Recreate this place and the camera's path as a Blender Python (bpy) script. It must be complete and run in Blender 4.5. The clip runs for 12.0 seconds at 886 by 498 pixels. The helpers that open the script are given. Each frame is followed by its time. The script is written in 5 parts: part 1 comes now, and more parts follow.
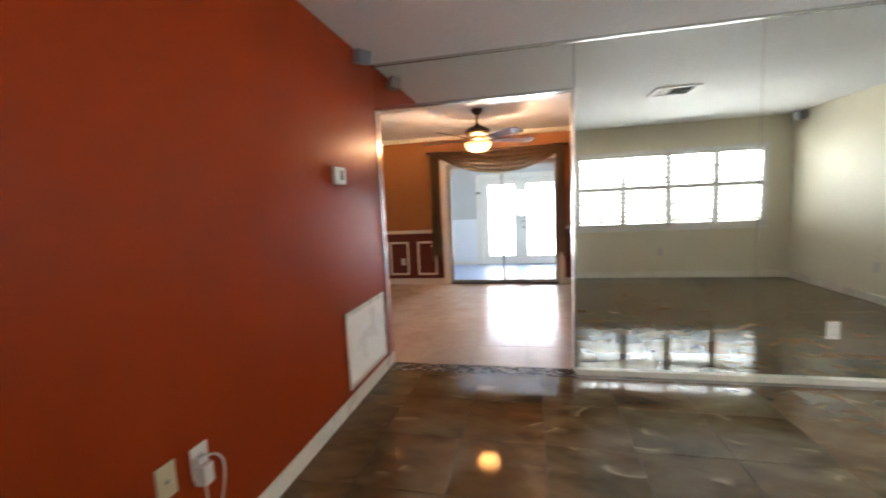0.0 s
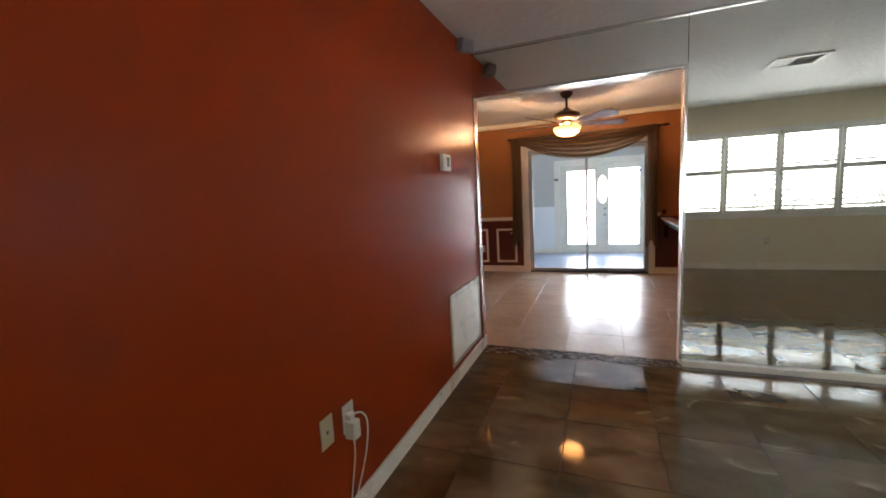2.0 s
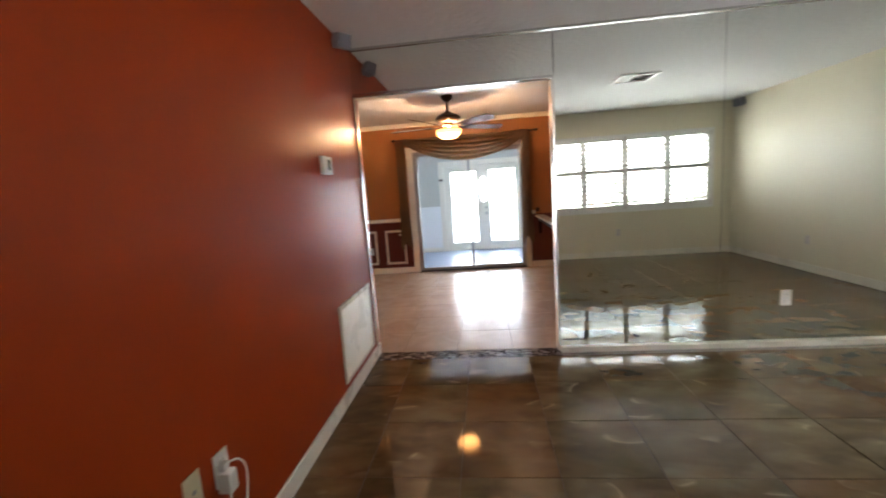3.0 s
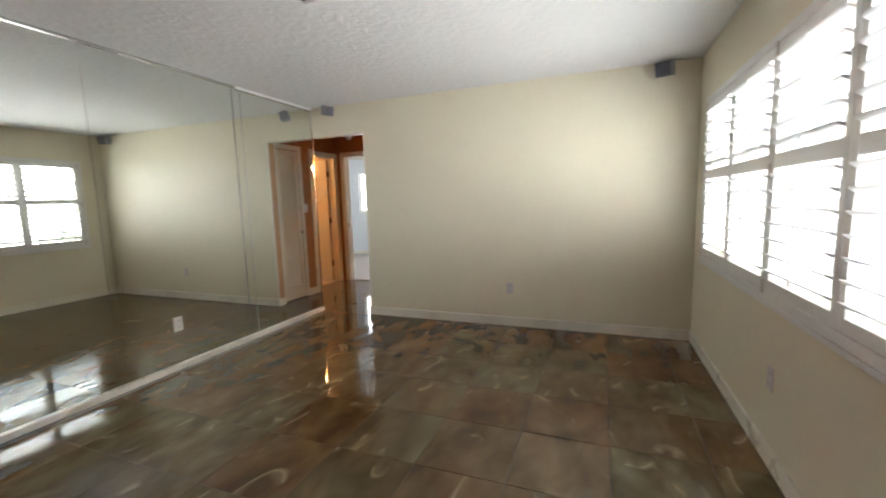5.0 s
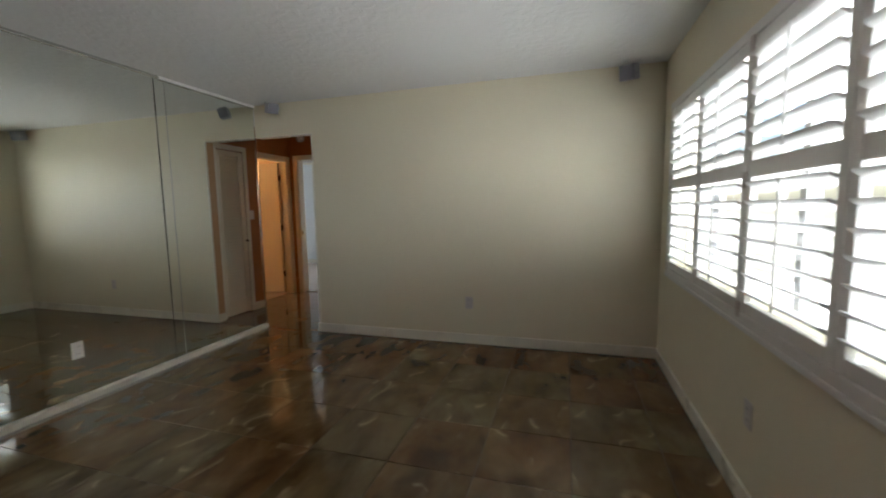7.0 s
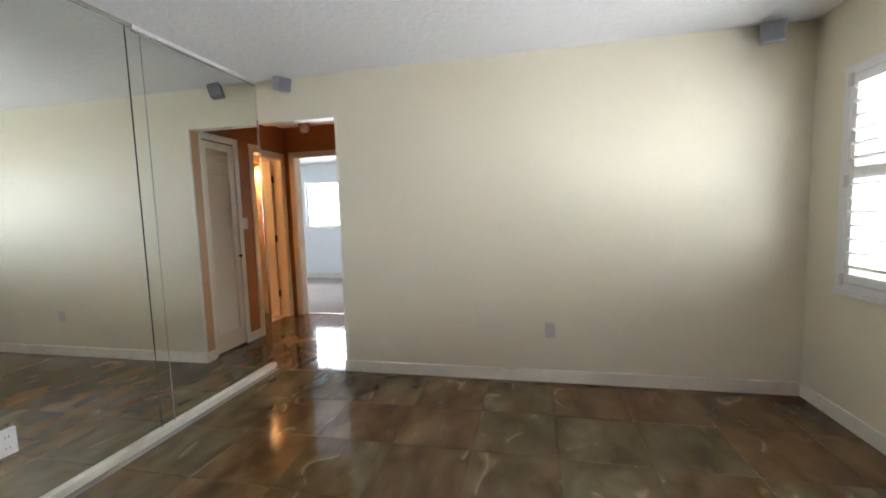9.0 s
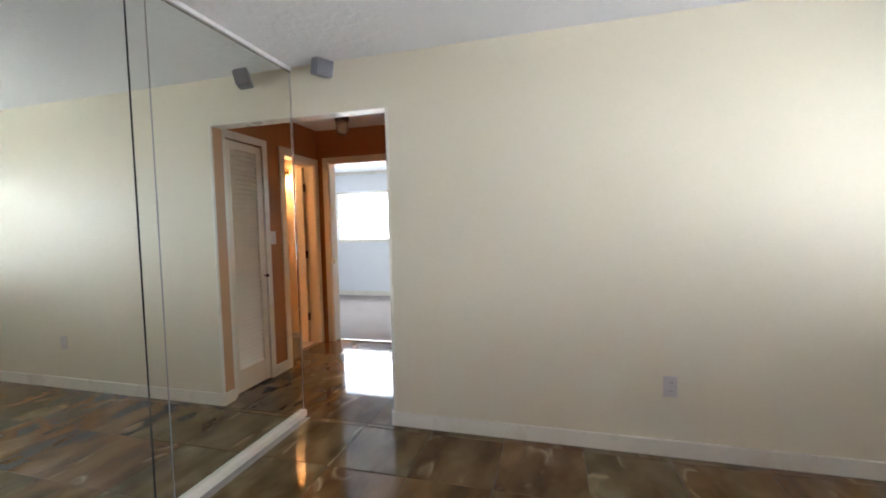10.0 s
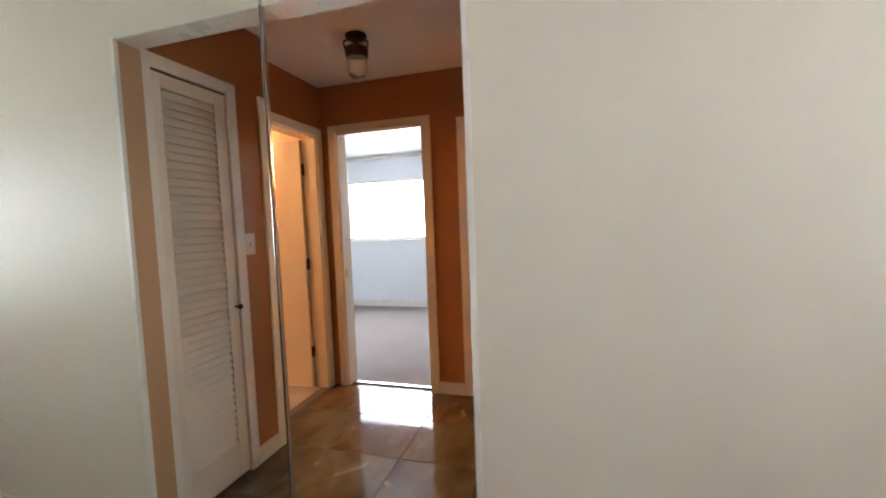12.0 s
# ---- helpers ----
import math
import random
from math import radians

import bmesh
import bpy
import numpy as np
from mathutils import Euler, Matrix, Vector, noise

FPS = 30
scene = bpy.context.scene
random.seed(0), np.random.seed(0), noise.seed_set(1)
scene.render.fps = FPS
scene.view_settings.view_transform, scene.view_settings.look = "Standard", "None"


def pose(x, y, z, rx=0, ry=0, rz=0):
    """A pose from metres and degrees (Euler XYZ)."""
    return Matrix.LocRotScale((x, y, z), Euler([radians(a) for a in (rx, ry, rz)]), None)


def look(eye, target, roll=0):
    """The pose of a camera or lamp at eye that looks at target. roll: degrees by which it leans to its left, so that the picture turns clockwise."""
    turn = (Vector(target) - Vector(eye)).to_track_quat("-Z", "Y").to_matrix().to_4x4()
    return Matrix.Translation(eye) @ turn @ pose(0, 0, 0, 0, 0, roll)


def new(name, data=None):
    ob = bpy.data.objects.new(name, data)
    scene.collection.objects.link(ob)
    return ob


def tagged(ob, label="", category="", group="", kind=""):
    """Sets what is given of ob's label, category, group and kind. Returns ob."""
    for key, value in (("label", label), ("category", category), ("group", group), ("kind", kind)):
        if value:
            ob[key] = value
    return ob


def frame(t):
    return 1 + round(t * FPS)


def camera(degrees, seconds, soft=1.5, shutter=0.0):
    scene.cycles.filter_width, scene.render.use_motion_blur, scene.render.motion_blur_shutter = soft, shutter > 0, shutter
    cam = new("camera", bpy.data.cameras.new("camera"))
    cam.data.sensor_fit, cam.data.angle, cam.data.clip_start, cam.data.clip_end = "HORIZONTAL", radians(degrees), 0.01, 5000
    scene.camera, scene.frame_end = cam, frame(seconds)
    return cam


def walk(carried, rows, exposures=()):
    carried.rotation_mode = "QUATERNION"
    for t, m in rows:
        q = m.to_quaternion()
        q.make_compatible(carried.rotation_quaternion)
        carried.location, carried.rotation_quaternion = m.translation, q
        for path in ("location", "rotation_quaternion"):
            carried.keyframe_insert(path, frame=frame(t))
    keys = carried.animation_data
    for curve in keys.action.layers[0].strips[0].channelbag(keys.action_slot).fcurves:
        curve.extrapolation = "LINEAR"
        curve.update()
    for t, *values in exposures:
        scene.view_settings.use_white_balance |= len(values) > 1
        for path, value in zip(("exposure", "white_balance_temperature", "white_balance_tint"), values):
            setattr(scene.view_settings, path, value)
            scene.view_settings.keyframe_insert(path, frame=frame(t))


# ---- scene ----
cam = camera(94.89, 12.0, soft=1.8, shutter=0.3)
# seconds, x, y, z, yaw, pitch, roll
ROWS = [
    (0, -0.0879, -0.0244, 1.3225, 12.13, -6.10, 2.59),
    (0.5, -0.1784, -0.0601, 1.3478, 26.37, -7.02, 2.94),
    (1, -0.1996, -0.0892, 1.3424, 24.68, -7.49, 1.30),
    (1.5, -0.2277, -0.1174, 1.3470, 22.19, -7.54, 0.96),
    (2, -0.3065, -0.1636, 1.3143, 21.26, -7.23, 3.10),
    (2.5, -0.3415, -0.1382, 1.3327, 18.80, -8.68, 2.82),
    (2.7, -0.3262, -0.1086, 1.3425, 14.56, -7.99, 3.20),
    (4.3, -0.4246, 0.0213, 1.3124, -46.47, -7.59, 1.76),
    (4.5, -0.4656, 0.0061, 1.3206, -54.42, -6.77, 1.55),
    (5, -0.3743, -0.1165, 1.3174, -69.03, -6.79, 1.66),
    (5.2, -0.3046, -0.1840, 1.3553, -72.06, -6.73, 2.14),
    (5.5, -0.2849, -0.2125, 1.3245, -77.76, -5.37, 2.60),
    (6, -0.2669, -0.2444, 1.3096, -91.64, -4.87, 2.47),
    (6.5, -0.1751, -0.2488, 1.3172, -89.19, -4.20, 2.95),
    (7, -0.0195, -0.1446, 1.3210, -73.19, -5.90, 1.03),
    (7.2, 0.0259, -0.0492, 1.2991, -72.02, -4.87, 2.73),
    (8.8, 0.5524, 0.7927, 1.3294, -77.72, -4.44, 2.16),
    (9, 0.6269, 0.8720, 1.3019, -77.89, -4.98, 1.80),
    (9.5, 0.9604, 1.0768, 1.3257, -75.66, -2.60, -0.58),
    (10, 1.2379, 1.3588, 1.3206, -74.75, -3.05, 1.35),
    (10.5, 1.5127, 1.5516, 1.3311, -77.11, -5.87, 2.07),
    (11, 1.8511, 1.7052, 1.3408, -75.75, -2.83, 1.21),
    (11.5, 2.1810, 1.9100, 1.3330, -77.66, -3.37, 0.89),
    (12, 2.5120, 2.1310, 1.3451, -73.62, -3.79, 2.17),
]
# seconds, stops, kelvin, tint
EXPOSURES = [(0, 2.0, 6550, 10), (0.5, 1.68, 6550, 10), (1, 1.45, 6550, 10), (2, 1.42, 6550, 10), (2.7, 1.68, 6550, 10), (4.5, 1.88, 6550, 7), (5, 1.80, 6550, 10), (5.5, 1.50, 6550, 7), (6, 1.10, 6550, 7), (6.5, 1.05, 6550, 7), (7, 0.78, 6500, 8), (9, 1.92, 6200, 11), (9.5, 2.0, 6100, 12), (10, 2.0, 6100, 13), (11, 2.12, 6060, 14), (12, 2.08, 6230, 16)]
walk(cam, [(t, pose(x, y, z, 90 + pitch, roll, yaw)) for t, x, y, z, yaw, pitch, roll in ROWS], EXPOSURES)

# ---- plan, in metres ----
WEST, EAST, SOUTH, MIRROR = -1.278, 3.724, -0.898, 3.101   # the living room's faces
HIGH = 2.44                                                  # ceilings
THICK = 0.12
REV = 0.105                                                  # depth of the hall opening
OPEN_E, OPEN_Z = 0.223, 2.099                                # opening to the dining room
HALL_Y, HALL_Z = 2.405, 2.106                                # opening to the hall
HALL_S, HALL_N, HALL_E, HALL_C = 2.372, 4.03, 5.497, 2.475
DINE_S, DINE_N, DINE_W, DINE_E = MIRROR + THICK, 6.616, -2.9, 2.4
SLIDE_0, SLIDE_1, SLIDE_Z = -1.436, 0.335, 1.977
SUN_S, SUN_N, SUN_Z = DINE_N + THICK, 9.60, -0.12
WIN = (0.614, 3.435, 0.79, 2.045)
BED_E, BED_S, BED_N = 8.57, 2.6, 6.4
PITCH = 0.4625                                               # tile to tile

# ---- world, sun, lamps ----
SUN_UP, SUN_AROUND = 62, 250


def make_world():
    world = bpy.data.worlds.new("sky")
    scene.world = world
    world.use_nodes = True
    nt = world.node_tree
    sky = nt.nodes.new("ShaderNodeTexSky")
    sky.sky_type, sky.sun_disc = "NISHITA", False
    sky.sun_elevation, sky.sun_rotation = radians(SUN_UP), radians(SUN_AROUND)
    nt.links.new(sky.outputs[0], nt.nodes["Background"].inputs[0])
    nt.nodes["Background"].inputs[1].default_value = 0.15
    sun = new("sun", bpy.data.lights.new("sun", "SUN"))
    sun.data.energy, sun.data.angle, sun.data.color = 5.0, radians(0.5), (1, 0.95, 0.88)
    a, e = radians(SUN_AROUND), radians(SUN_UP)
    way = Vector((math.sin(a) * math.cos(e), math.cos(a) * math.cos(e), math.sin(e)))
    sun.matrix_world = look(way * 30, (0, 0, 0))


make_world()


def lamp_point(name, place, watts, color, radius):
    ob = new(name, bpy.data.lights.new(name, "POINT"))
    ob.data.energy, ob.data.color, ob.data.shadow_soft_size = watts, color, radius
    ob.location = place
    return ob


def lamp_window(name, eye, target, w, h, watts, color=(0.93, 0.97, 1.0)):
    ob = new(name, bpy.data.lights.new(name, "AREA"))
    ob.data.shape, ob.data.size, ob.data.size_y = "RECTANGLE", w, h
    ob.data.energy, ob.data.color = watts, color
    ob.matrix_world = look(eye, target)
    return ob


WARM = (1.0, 0.55, 0.22)
# The first three are added stand-ins for sky, bright ground and far yard.
lamp_window("daylight_sky", (1.0, SOUTH - 1.50, 2.65), (1.0, 1.5, 1.9), 8.0, 1.7, 330, (0.90, 0.96, 1.0))
lamp_window("daylight_ground", (1.5, SOUTH - 4.6, -0.20), (1.5, SOUTH - 4.599, 3.0), 15.0, 7.6, 1150, (0.95, 0.97, 1.0))
lamp_window("daylight_yard", (1.5, -15.5, 2.3), (1.5, 0, 1.5), 30.0, 5.4, 1500, (0.95, 0.97, 1.0))
lamp_window("daylight_porch", (-0.3, SUN_N + 0.35, 1.05), (-0.3, 8, 0.95), 2.2, 2.2, 85, (0.84, 0.92, 1.0))
lamp_window("daylight_bedroom", (BED_E + 0.30, 4.63, 1.6), (5, 4.63, 1.3), 2.1, 1.1, 23)
lamp_point("fan_bulb", (-0.692, 4.93, 2.066), 31, (1.0, 0.60, 0.33), 0.02)
lamp_point("bathroom_bulb", (5.60, 1.55, 1.93), 9, WARM, 0.05)
lamp_point("washroom_bulb", (4.75, 5.15, 2.15), 9, WARM, 0.06)

# ---- materials ----


class Mat:
    """A small builder of node materials."""

    def __init__(self, name, rough=0.5, metal=0.0, spec=0.5):
        self.m = bpy.data.materials.new(name)
        self.m.use_nodes = True
        self.nt = self.m.node_tree
        self.b = self.nt.nodes["Principled BSDF"]
        self.b.inputs["Roughness"].default_value = rough
        self.b.inputs["Metallic"].default_value = metal
        self.b.inputs["Specular IOR Level"].default_value = spec
        self.vec = None

    def node(self, kind, **values):
        n = self.nt.nodes.new(kind)
        for key, value in values.items():
            n.inputs[key.replace("_", " ")].default_value = value
        return n

    def link(self, a, b):
        self.nt.links.new(a, b)

    def coords(self, shuffle=False, stretch=(1, 1, 1)):
        tc = self.nt.nodes.new("ShaderNodeTexCoord")
        out = tc.outputs["Object"]
        if shuffle:
            info = self.nt.nodes.new("ShaderNodeObjectInfo")
            mul = self.nt.nodes.new("ShaderNodeVectorMath")
            mul.operation = "SCALE"
            mul.inputs[0].default_value = (37.0, 91.0, 53.0)
            self.link(info.outputs["Random"], mul.inputs["Scale"])
            add = self.nt.nodes.new("ShaderNodeVectorMath")
            self.link(out, add.inputs[0])
            self.link(mul.outputs[0], add.inputs[1])
            out = add.outputs[0]
        mp = self.nt.nodes.new("ShaderNodeMapping")
        mp.inputs["Scale"].default_value = stretch
        self.link(out, mp.inputs[0])
        self.vec = mp.outputs[0]
        return self

    def noise(self, scale, detail=4.0, rough=0.55, distort=0.0):
        n = self.node("ShaderNodeTexNoise", Scale=scale, Detail=detail, Roughness=rough, Distortion=distort)
        if self.vec is None:
            self.coords()
        self.link(self.vec, n.inputs["Vector"])
        return n.outputs["Fac"]

    def ramp(self, fac, stops):
        r = self.nt.nodes.new("ShaderNodeValToRGB")
        while len(r.color_ramp.elements) < len(stops):
            r.color_ramp.elements.new(0.5)
        for e, (p, c) in zip(r.color_ramp.elements, stops):
            e.position, e.color = p, (*c, 1)
        self.link(fac, r.inputs[0])
        return r.outputs[0]

    def mix(self, fac, a, b):
        n = self.nt.nodes.new("ShaderNodeMix")
        n.data_type = "RGBA"
        if isinstance(fac, float):
            n.inputs[0].default_value = fac
        else:
            self.link(fac, n.inputs[0])
        for s, v in ((6, a), (7, b)):
            if isinstance(v, tuple):
                n.inputs[s].default_value = (*v, 1)
            else:
                self.link(v, n.inputs[s])
        return n.outputs[2]

    def color(self, c):
        if isinstance(c, tuple):
            self.b.inputs["Base Color"].default_value = (*c, 1)
        else:
            self.link(c, self.b.inputs["Base Color"])
        return self

    def bump(self, fac, strength, distance=0.002):
        n = self.node("ShaderNodeBump", Strength=strength, Distance=distance)
        self.link(fac, n.inputs["Height"])
        self.link(n.outputs[0], self.b.inputs["Normal"])
        return self

    def roughness(self, fac, lo, hi):
        n = self.node("ShaderNodeMapRange")
        n.inputs["To Min"].default_value, n.inputs["To Max"].default_value = lo, hi
        self.link(fac, n.inputs["Value"])
        self.link(n.outputs[0], self.b.inputs["Roughness"])
        return self


def paint(name, color, rough=0.5, vary=0.08, bump=0.15, grain=160.0, spec=0.5):
    k = Mat(name, rough, 0, spec)
    big = k.noise(1.3, 3)
    c2 = tuple(v * (1 - vary) for v in color)
    k.color(k.mix(big, color, c2))
    k.bump(k.noise(grain, 3), bump, 0.001)
    k.roughness(k.noise(5, 4), rough * 0.85, min(1, rough * 1.15))
    return k.m


def plain(name, color, rough=0.4, metal=0.0, spec=0.5):
    k = Mat(name, rough, metal, spec)
    n = k.noise(14, 3)
    k.color(k.mix(n, color, tuple(v * 0.88 for v in color)))
    k.roughness(k.noise(60, 2), rough * 0.8, min(1, rough * 1.2))
    return k.m


def make_floor_tile():
    k = Mat("polished_brown_tile", 0.07, 0, 0.55).coords(True, (1, 1, 1))
    info = k.nt.nodes.new("ShaderNodeObjectInfo")
    spin = k.nt.nodes.new("ShaderNodeMath")
    spin.operation = "MULTIPLY"
    spin.inputs[1].default_value = 19.0
    k.link(info.outputs["Random"], spin.inputs[0])
    frac = k.nt.nodes.new("ShaderNodeMath")
    frac.operation = "FRACT"
    k.link(spin.outputs[0], frac.inputs[0])
    turn = k.nt.nodes.new("ShaderNodeCombineXYZ")
    k.link(spin.outputs[0], turn.inputs[2])
    plain_vec = k.vec
    rot = k.node("ShaderNodeMapping", Scale=(1.0, 1.9, 1.0))
    k.link(turn.outputs[0], rot.inputs["Rotation"])
    k.link(k.vec, rot.inputs[0])
    k.vec = rot.outputs[0]
    cloud = k.noise(2.6, 3, 0.5, 0.35)
    brown = k.ramp(cloud, [(0.30, (0.080, 0.036, 0.014)), (0.44, (0.130, 0.066, 0.026)), (0.58, (0.185, 0.106, 0.045)), (0.72, (0.245, 0.150, 0.072))])
    olive = k.ramp(cloud, [(0.30, (0.076, 0.052, 0.022)), (0.45, (0.122, 0.090, 0.040)), (0.58, (0.165, 0.130, 0.068)), (0.72, (0.215, 0.176, 0.102))])
    base = k.mix(k.ramp(frac.outputs[0], [(0.25, (0, 0, 0)), (0.75, (1, 1, 1))]), brown, olive)
    rust = k.ramp(k.noise(1.9, 2, 0.5, 0.2), [(0.42, (0, 0, 0)), (0.75, (0.4,) * 3)])
    base = k.mix(rust, base, (0.210, 0.112, 0.046))
    shade = k.ramp(k.noise(3.4, 2, 0.5, 0.3), [(0.28, (0.7,) * 3), (0.55, (0, 0, 0))])
    base = k.mix(shade, base, (0.058, 0.032, 0.014))
    # short pale flames: a narrow band of one noise, let through where another is high
    line = k.ramp(k.noise(1.6, 1, 0.4, 0.1), [(0.480, (0, 0, 0)), (0.502, (0.80,) * 3), (0.509, (0.30,) * 3), (0.570, (0, 0, 0))])
    gate = k.ramp(k.noise(4.2, 1), [(0.55, (0, 0, 0)), (0.64, (1,) * 3)])
    m = k.nt.nodes.new("ShaderNodeMath")
    m.operation = "MULTIPLY"
    k.link(line, m.inputs[0])
    k.link(gate, m.inputs[1])
    base = k.mix(m.outputs[0], base, (0.42, 0.31, 0.18))
    k.vec = plain_vec
    base = k.mix(k.ramp(k.noise(14, 4, 0.6), [(0.42, (0, 0, 0)), (0.80, (0.25,) * 3)]), base, (0.165, 0.112, 0.055))
    k.color(base)
    k.roughness(k.noise(9, 4), 0.04, 0.08)
    return k.m


def make_pale_tile():
    k = Mat("pale_glazed_tile", 0.16, 0, 0.5).coords(True)
    a = k.noise(3.5, 5, 0.6, 0.8)
    k.color(k.ramp(a, [(0.3, (0.50, 0.40, 0.31)), (0.7, (0.64, 0.55, 0.45))]))
    k.roughness(k.noise(9, 3), 0.16, 0.30)
    k.bump(k.noise(5, 3), 0.08, 0.002)
    return k.m


def make_ceiling():
    k = Mat("knockdown_plaster", 0.75, 0, 0.3)
    k.color(k.mix(k.noise(0.9, 3), (0.79, 0.79, 0.78), (0.73, 0.73, 0.725)))
    a = k.ramp(k.noise(16, 3, 0.5, 0.4), [(0.44, (0, 0, 0)), (0.58, (1, 1, 1))])
    k.bump(a, 0.38, 0.004)
    return k.m


def make_mosaic():
    k = Mat("mosaic_stone", 0.15, 0, 0.5)
    info = k.nt.nodes.new("ShaderNodeNewGeometry")
    k.color(k.ramp(info.outputs["Random Per Island"], [(0, (0.035, 0.028, 0.024)), (0.4, (0.10, 0.075, 0.06)),
                                                        (0.7, (0.20, 0.17, 0.15)), (0.9, (0.42, 0.38, 0.34))]))
    return k.m


def make_mirror():
    k = Mat("silvered_mirror", 0.0, 1.0)
    k.color((0.83, 0.86, 0.815))
    k.b.inputs["Roughness"].default_value = 0.012
    return k.m


def make_glass(name, tint=(1, 1, 1)):
    k = Mat(name, 0.0)
    k.b.inputs["Base Color"].default_value = (*tint, 1)
    k.b.inputs["Transmission Weight"].default_value = 1.0
    k.b.inputs["IOR"].default_value = 1.45
    return k.m


def make_carpet():
    k = Mat("carpet_pile", 0.95, 0, 0.1)
    k.color(k.mix(k.noise(2, 4), (0.40, 0.355, 0.33), (0.33, 0.295, 0.27)))
    k.bump(k.noise(400, 2), 0.8, 0.004)
    return k.m


def make_cloth():
    k = Mat("sheer_taupe_cloth", 0.8, 0, 0.2)
    k.color(k.mix(k.noise(220, 2), (0.15, 0.085, 0.048), (0.21, 0.125, 0.075)))
    k.bump(k.noise(300, 2), 0.3, 0.001)
    k.b.inputs["Transmission Weight"].default_value = 0.0
    t = k.nt.nodes.new("ShaderNodeBsdfTranslucent")
    t.inputs[0].default_value = (0.42, 0.30, 0.19, 1)
    s = k.nt.nodes.new("ShaderNodeMixShader")
    s.inputs[0].default_value = 0.5
    k.link(k.b.outputs[0], s.inputs[1])
    k.link(t.outputs[0], s.inputs[2])
    k.link(s.outputs[0], k.nt.nodes["Material Output"].inputs[0])
    return k.m


def make_glow(name, color, strength):
    k = Mat(name, 0.4)
    k.color((0.9, 0.8, 0.65))
    k.b.inputs["Emission Color"].default_value = (*color, 1)
    k.b.inputs["Emission Strength"].default_value = strength
    return k.m


def make_ground():
    k = Mat("dry_lawn", 0.95, 0, 0.1)
    k.color(k.ramp(k.noise(1.5, 6), [(0.3, (0.38, 0.40, 0.30)), (0.7, (0.50, 0.49, 0.42))]))
    k.bump(k.noise(60, 4), 0.6, 0.02)
    return k.m


def make_leaf():
    k = Mat("leaf_green", 0.5)
    info = k.nt.nodes.new("ShaderNodeNewGeometry")
    k.color(k.ramp(info.outputs["Random Per Island"], [(0, (0.035, 0.07, 0.02)), (1, (0.10, 0.15, 0.04))]))
    return k.m


RED = paint("red_eggshell_paint", (0.34, 0.042, 0.007), 0.30, 0.12, 0.55, 40, 0.14)
CREAM = paint("cream_eggshell_paint", (0.79, 0.735, 0.575), 0.42, 0.04, 0.03, 30, 0.36)
ORANGE = paint("burnt_orange_paint", (0.41, 0.165, 0.048), 0.34, 0.10, 0.16, 130)
MAROON = paint("maroon_paint", (0.13, 0.022, 0.014), 0.34, 0.10, 0.12, 130)
REVEAL = paint("tan_reveal_paint", (0.55, 0.34, 0.18), 0.4, 0.06)
WHITE = paint("white_gloss_trim", (0.83, 0.80, 0.70), 0.28, 0.04, 0.05, 60)
DOORS = paint("cream_door_paint", (0.79, 0.73, 0.60), 0.35, 0.05, 0.05, 60)
COOL = paint("pale_blue_paint", (0.82, 0.85, 0.87), 0.5, 0.04)
GREY_BLUE = paint("grey_blue_paint", (0.53, 0.555, 0.52), 0.5, 0.05)
BATH = paint("peach_paint", (0.66, 0.48, 0.30), 0.45, 0.05)
OUTSIDE = paint("stucco", (0.6, 0.57, 0.5), 0.9, 0.1, 0.6, 60)
SHUTTER = paint("white_shutter_lacquer", (0.80, 0.80, 0.79), 0.35, 0.03, 0.02, 60)
TILE, PALE, GROUT = make_floor_tile(), make_pale_tile(), paint("brown_grout", (0.14, 0.105, 0.075), 0.8, 0.2, 0.4, 300)
PALE_GROUT = paint("grey_grout", (0.30, 0.24, 0.20), 0.8, 0.2, 0.4, 300)
CEIL, MOSAIC, MIRR = make_ceiling(), make_mosaic(), make_mirror()
CHROME = plain("brushed_chrome", (0.62, 0.62, 0.60), 0.22, 1.0)
DARK_METAL = plain("dark_aluminium", (0.10, 0.10, 0.10), 0.4, 0.8)
GREY_METAL = plain("anodised_aluminium", (0.42, 0.42, 0.41), 0.35, 0.9)
BRONZE = plain("oiled_bronze", (0.055, 0.028, 0.016), 0.35, 0.6)
BRASS = plain("polished_brass", (0.72, 0.48, 0.16), 0.2, 1.0)
PLASTIC = plain("white_plastic", (0.80, 0.79, 0.75), 0.35)
AGED = plain("greyed_plastic", (0.68, 0.64, 0.62), 0.4)
IVORY = plain("ivory_plastic", (0.68, 0.60, 0.40), 0.35)
GREY_PLASTIC = plain("grey_speaker_plastic", (0.36, 0.36, 0.40), 0.5)
GRILLE_CLOTH = plain("grey_speaker_mesh", (0.24, 0.24, 0.27), 0.8)
BLACK = plain("black_rubber", (0.015, 0.015, 0.015), 0.6)
# Near-black, no gloss: the shade inside the vent put into the colour.
DUCT_SHADE = plain("duct_shade_black", (0.012, 0.011, 0.010), 0.9, 0.0, 0.0)
BLADE = plain("walnut_blade", (0.16, 0.07, 0.035), 0.22)
COUNTER_TOP = plain("white_laminate", (0.82, 0.82, 0.80), 0.2)
GLASS = make_glass("window_glass")
JAR = make_glass("frosted_jar_glass", (0.95, 0.93, 0.88))
JAR.node_tree.nodes["Principled BSDF"].inputs["Roughness"].default_value = 0.25
CARPET, CLOTH, LAWN, LEAF = make_carpet(), make_cloth(), make_ground(), make_leaf()
SUN_FLOOR = paint("blue_grey_floor_paint", (0.20, 0.25, 0.35), 0.4, 0.1, 0.2, 90)
BOWL = make_glow("lit_alabaster_bowl", (1.0, 0.42, 0.12), 2.2)


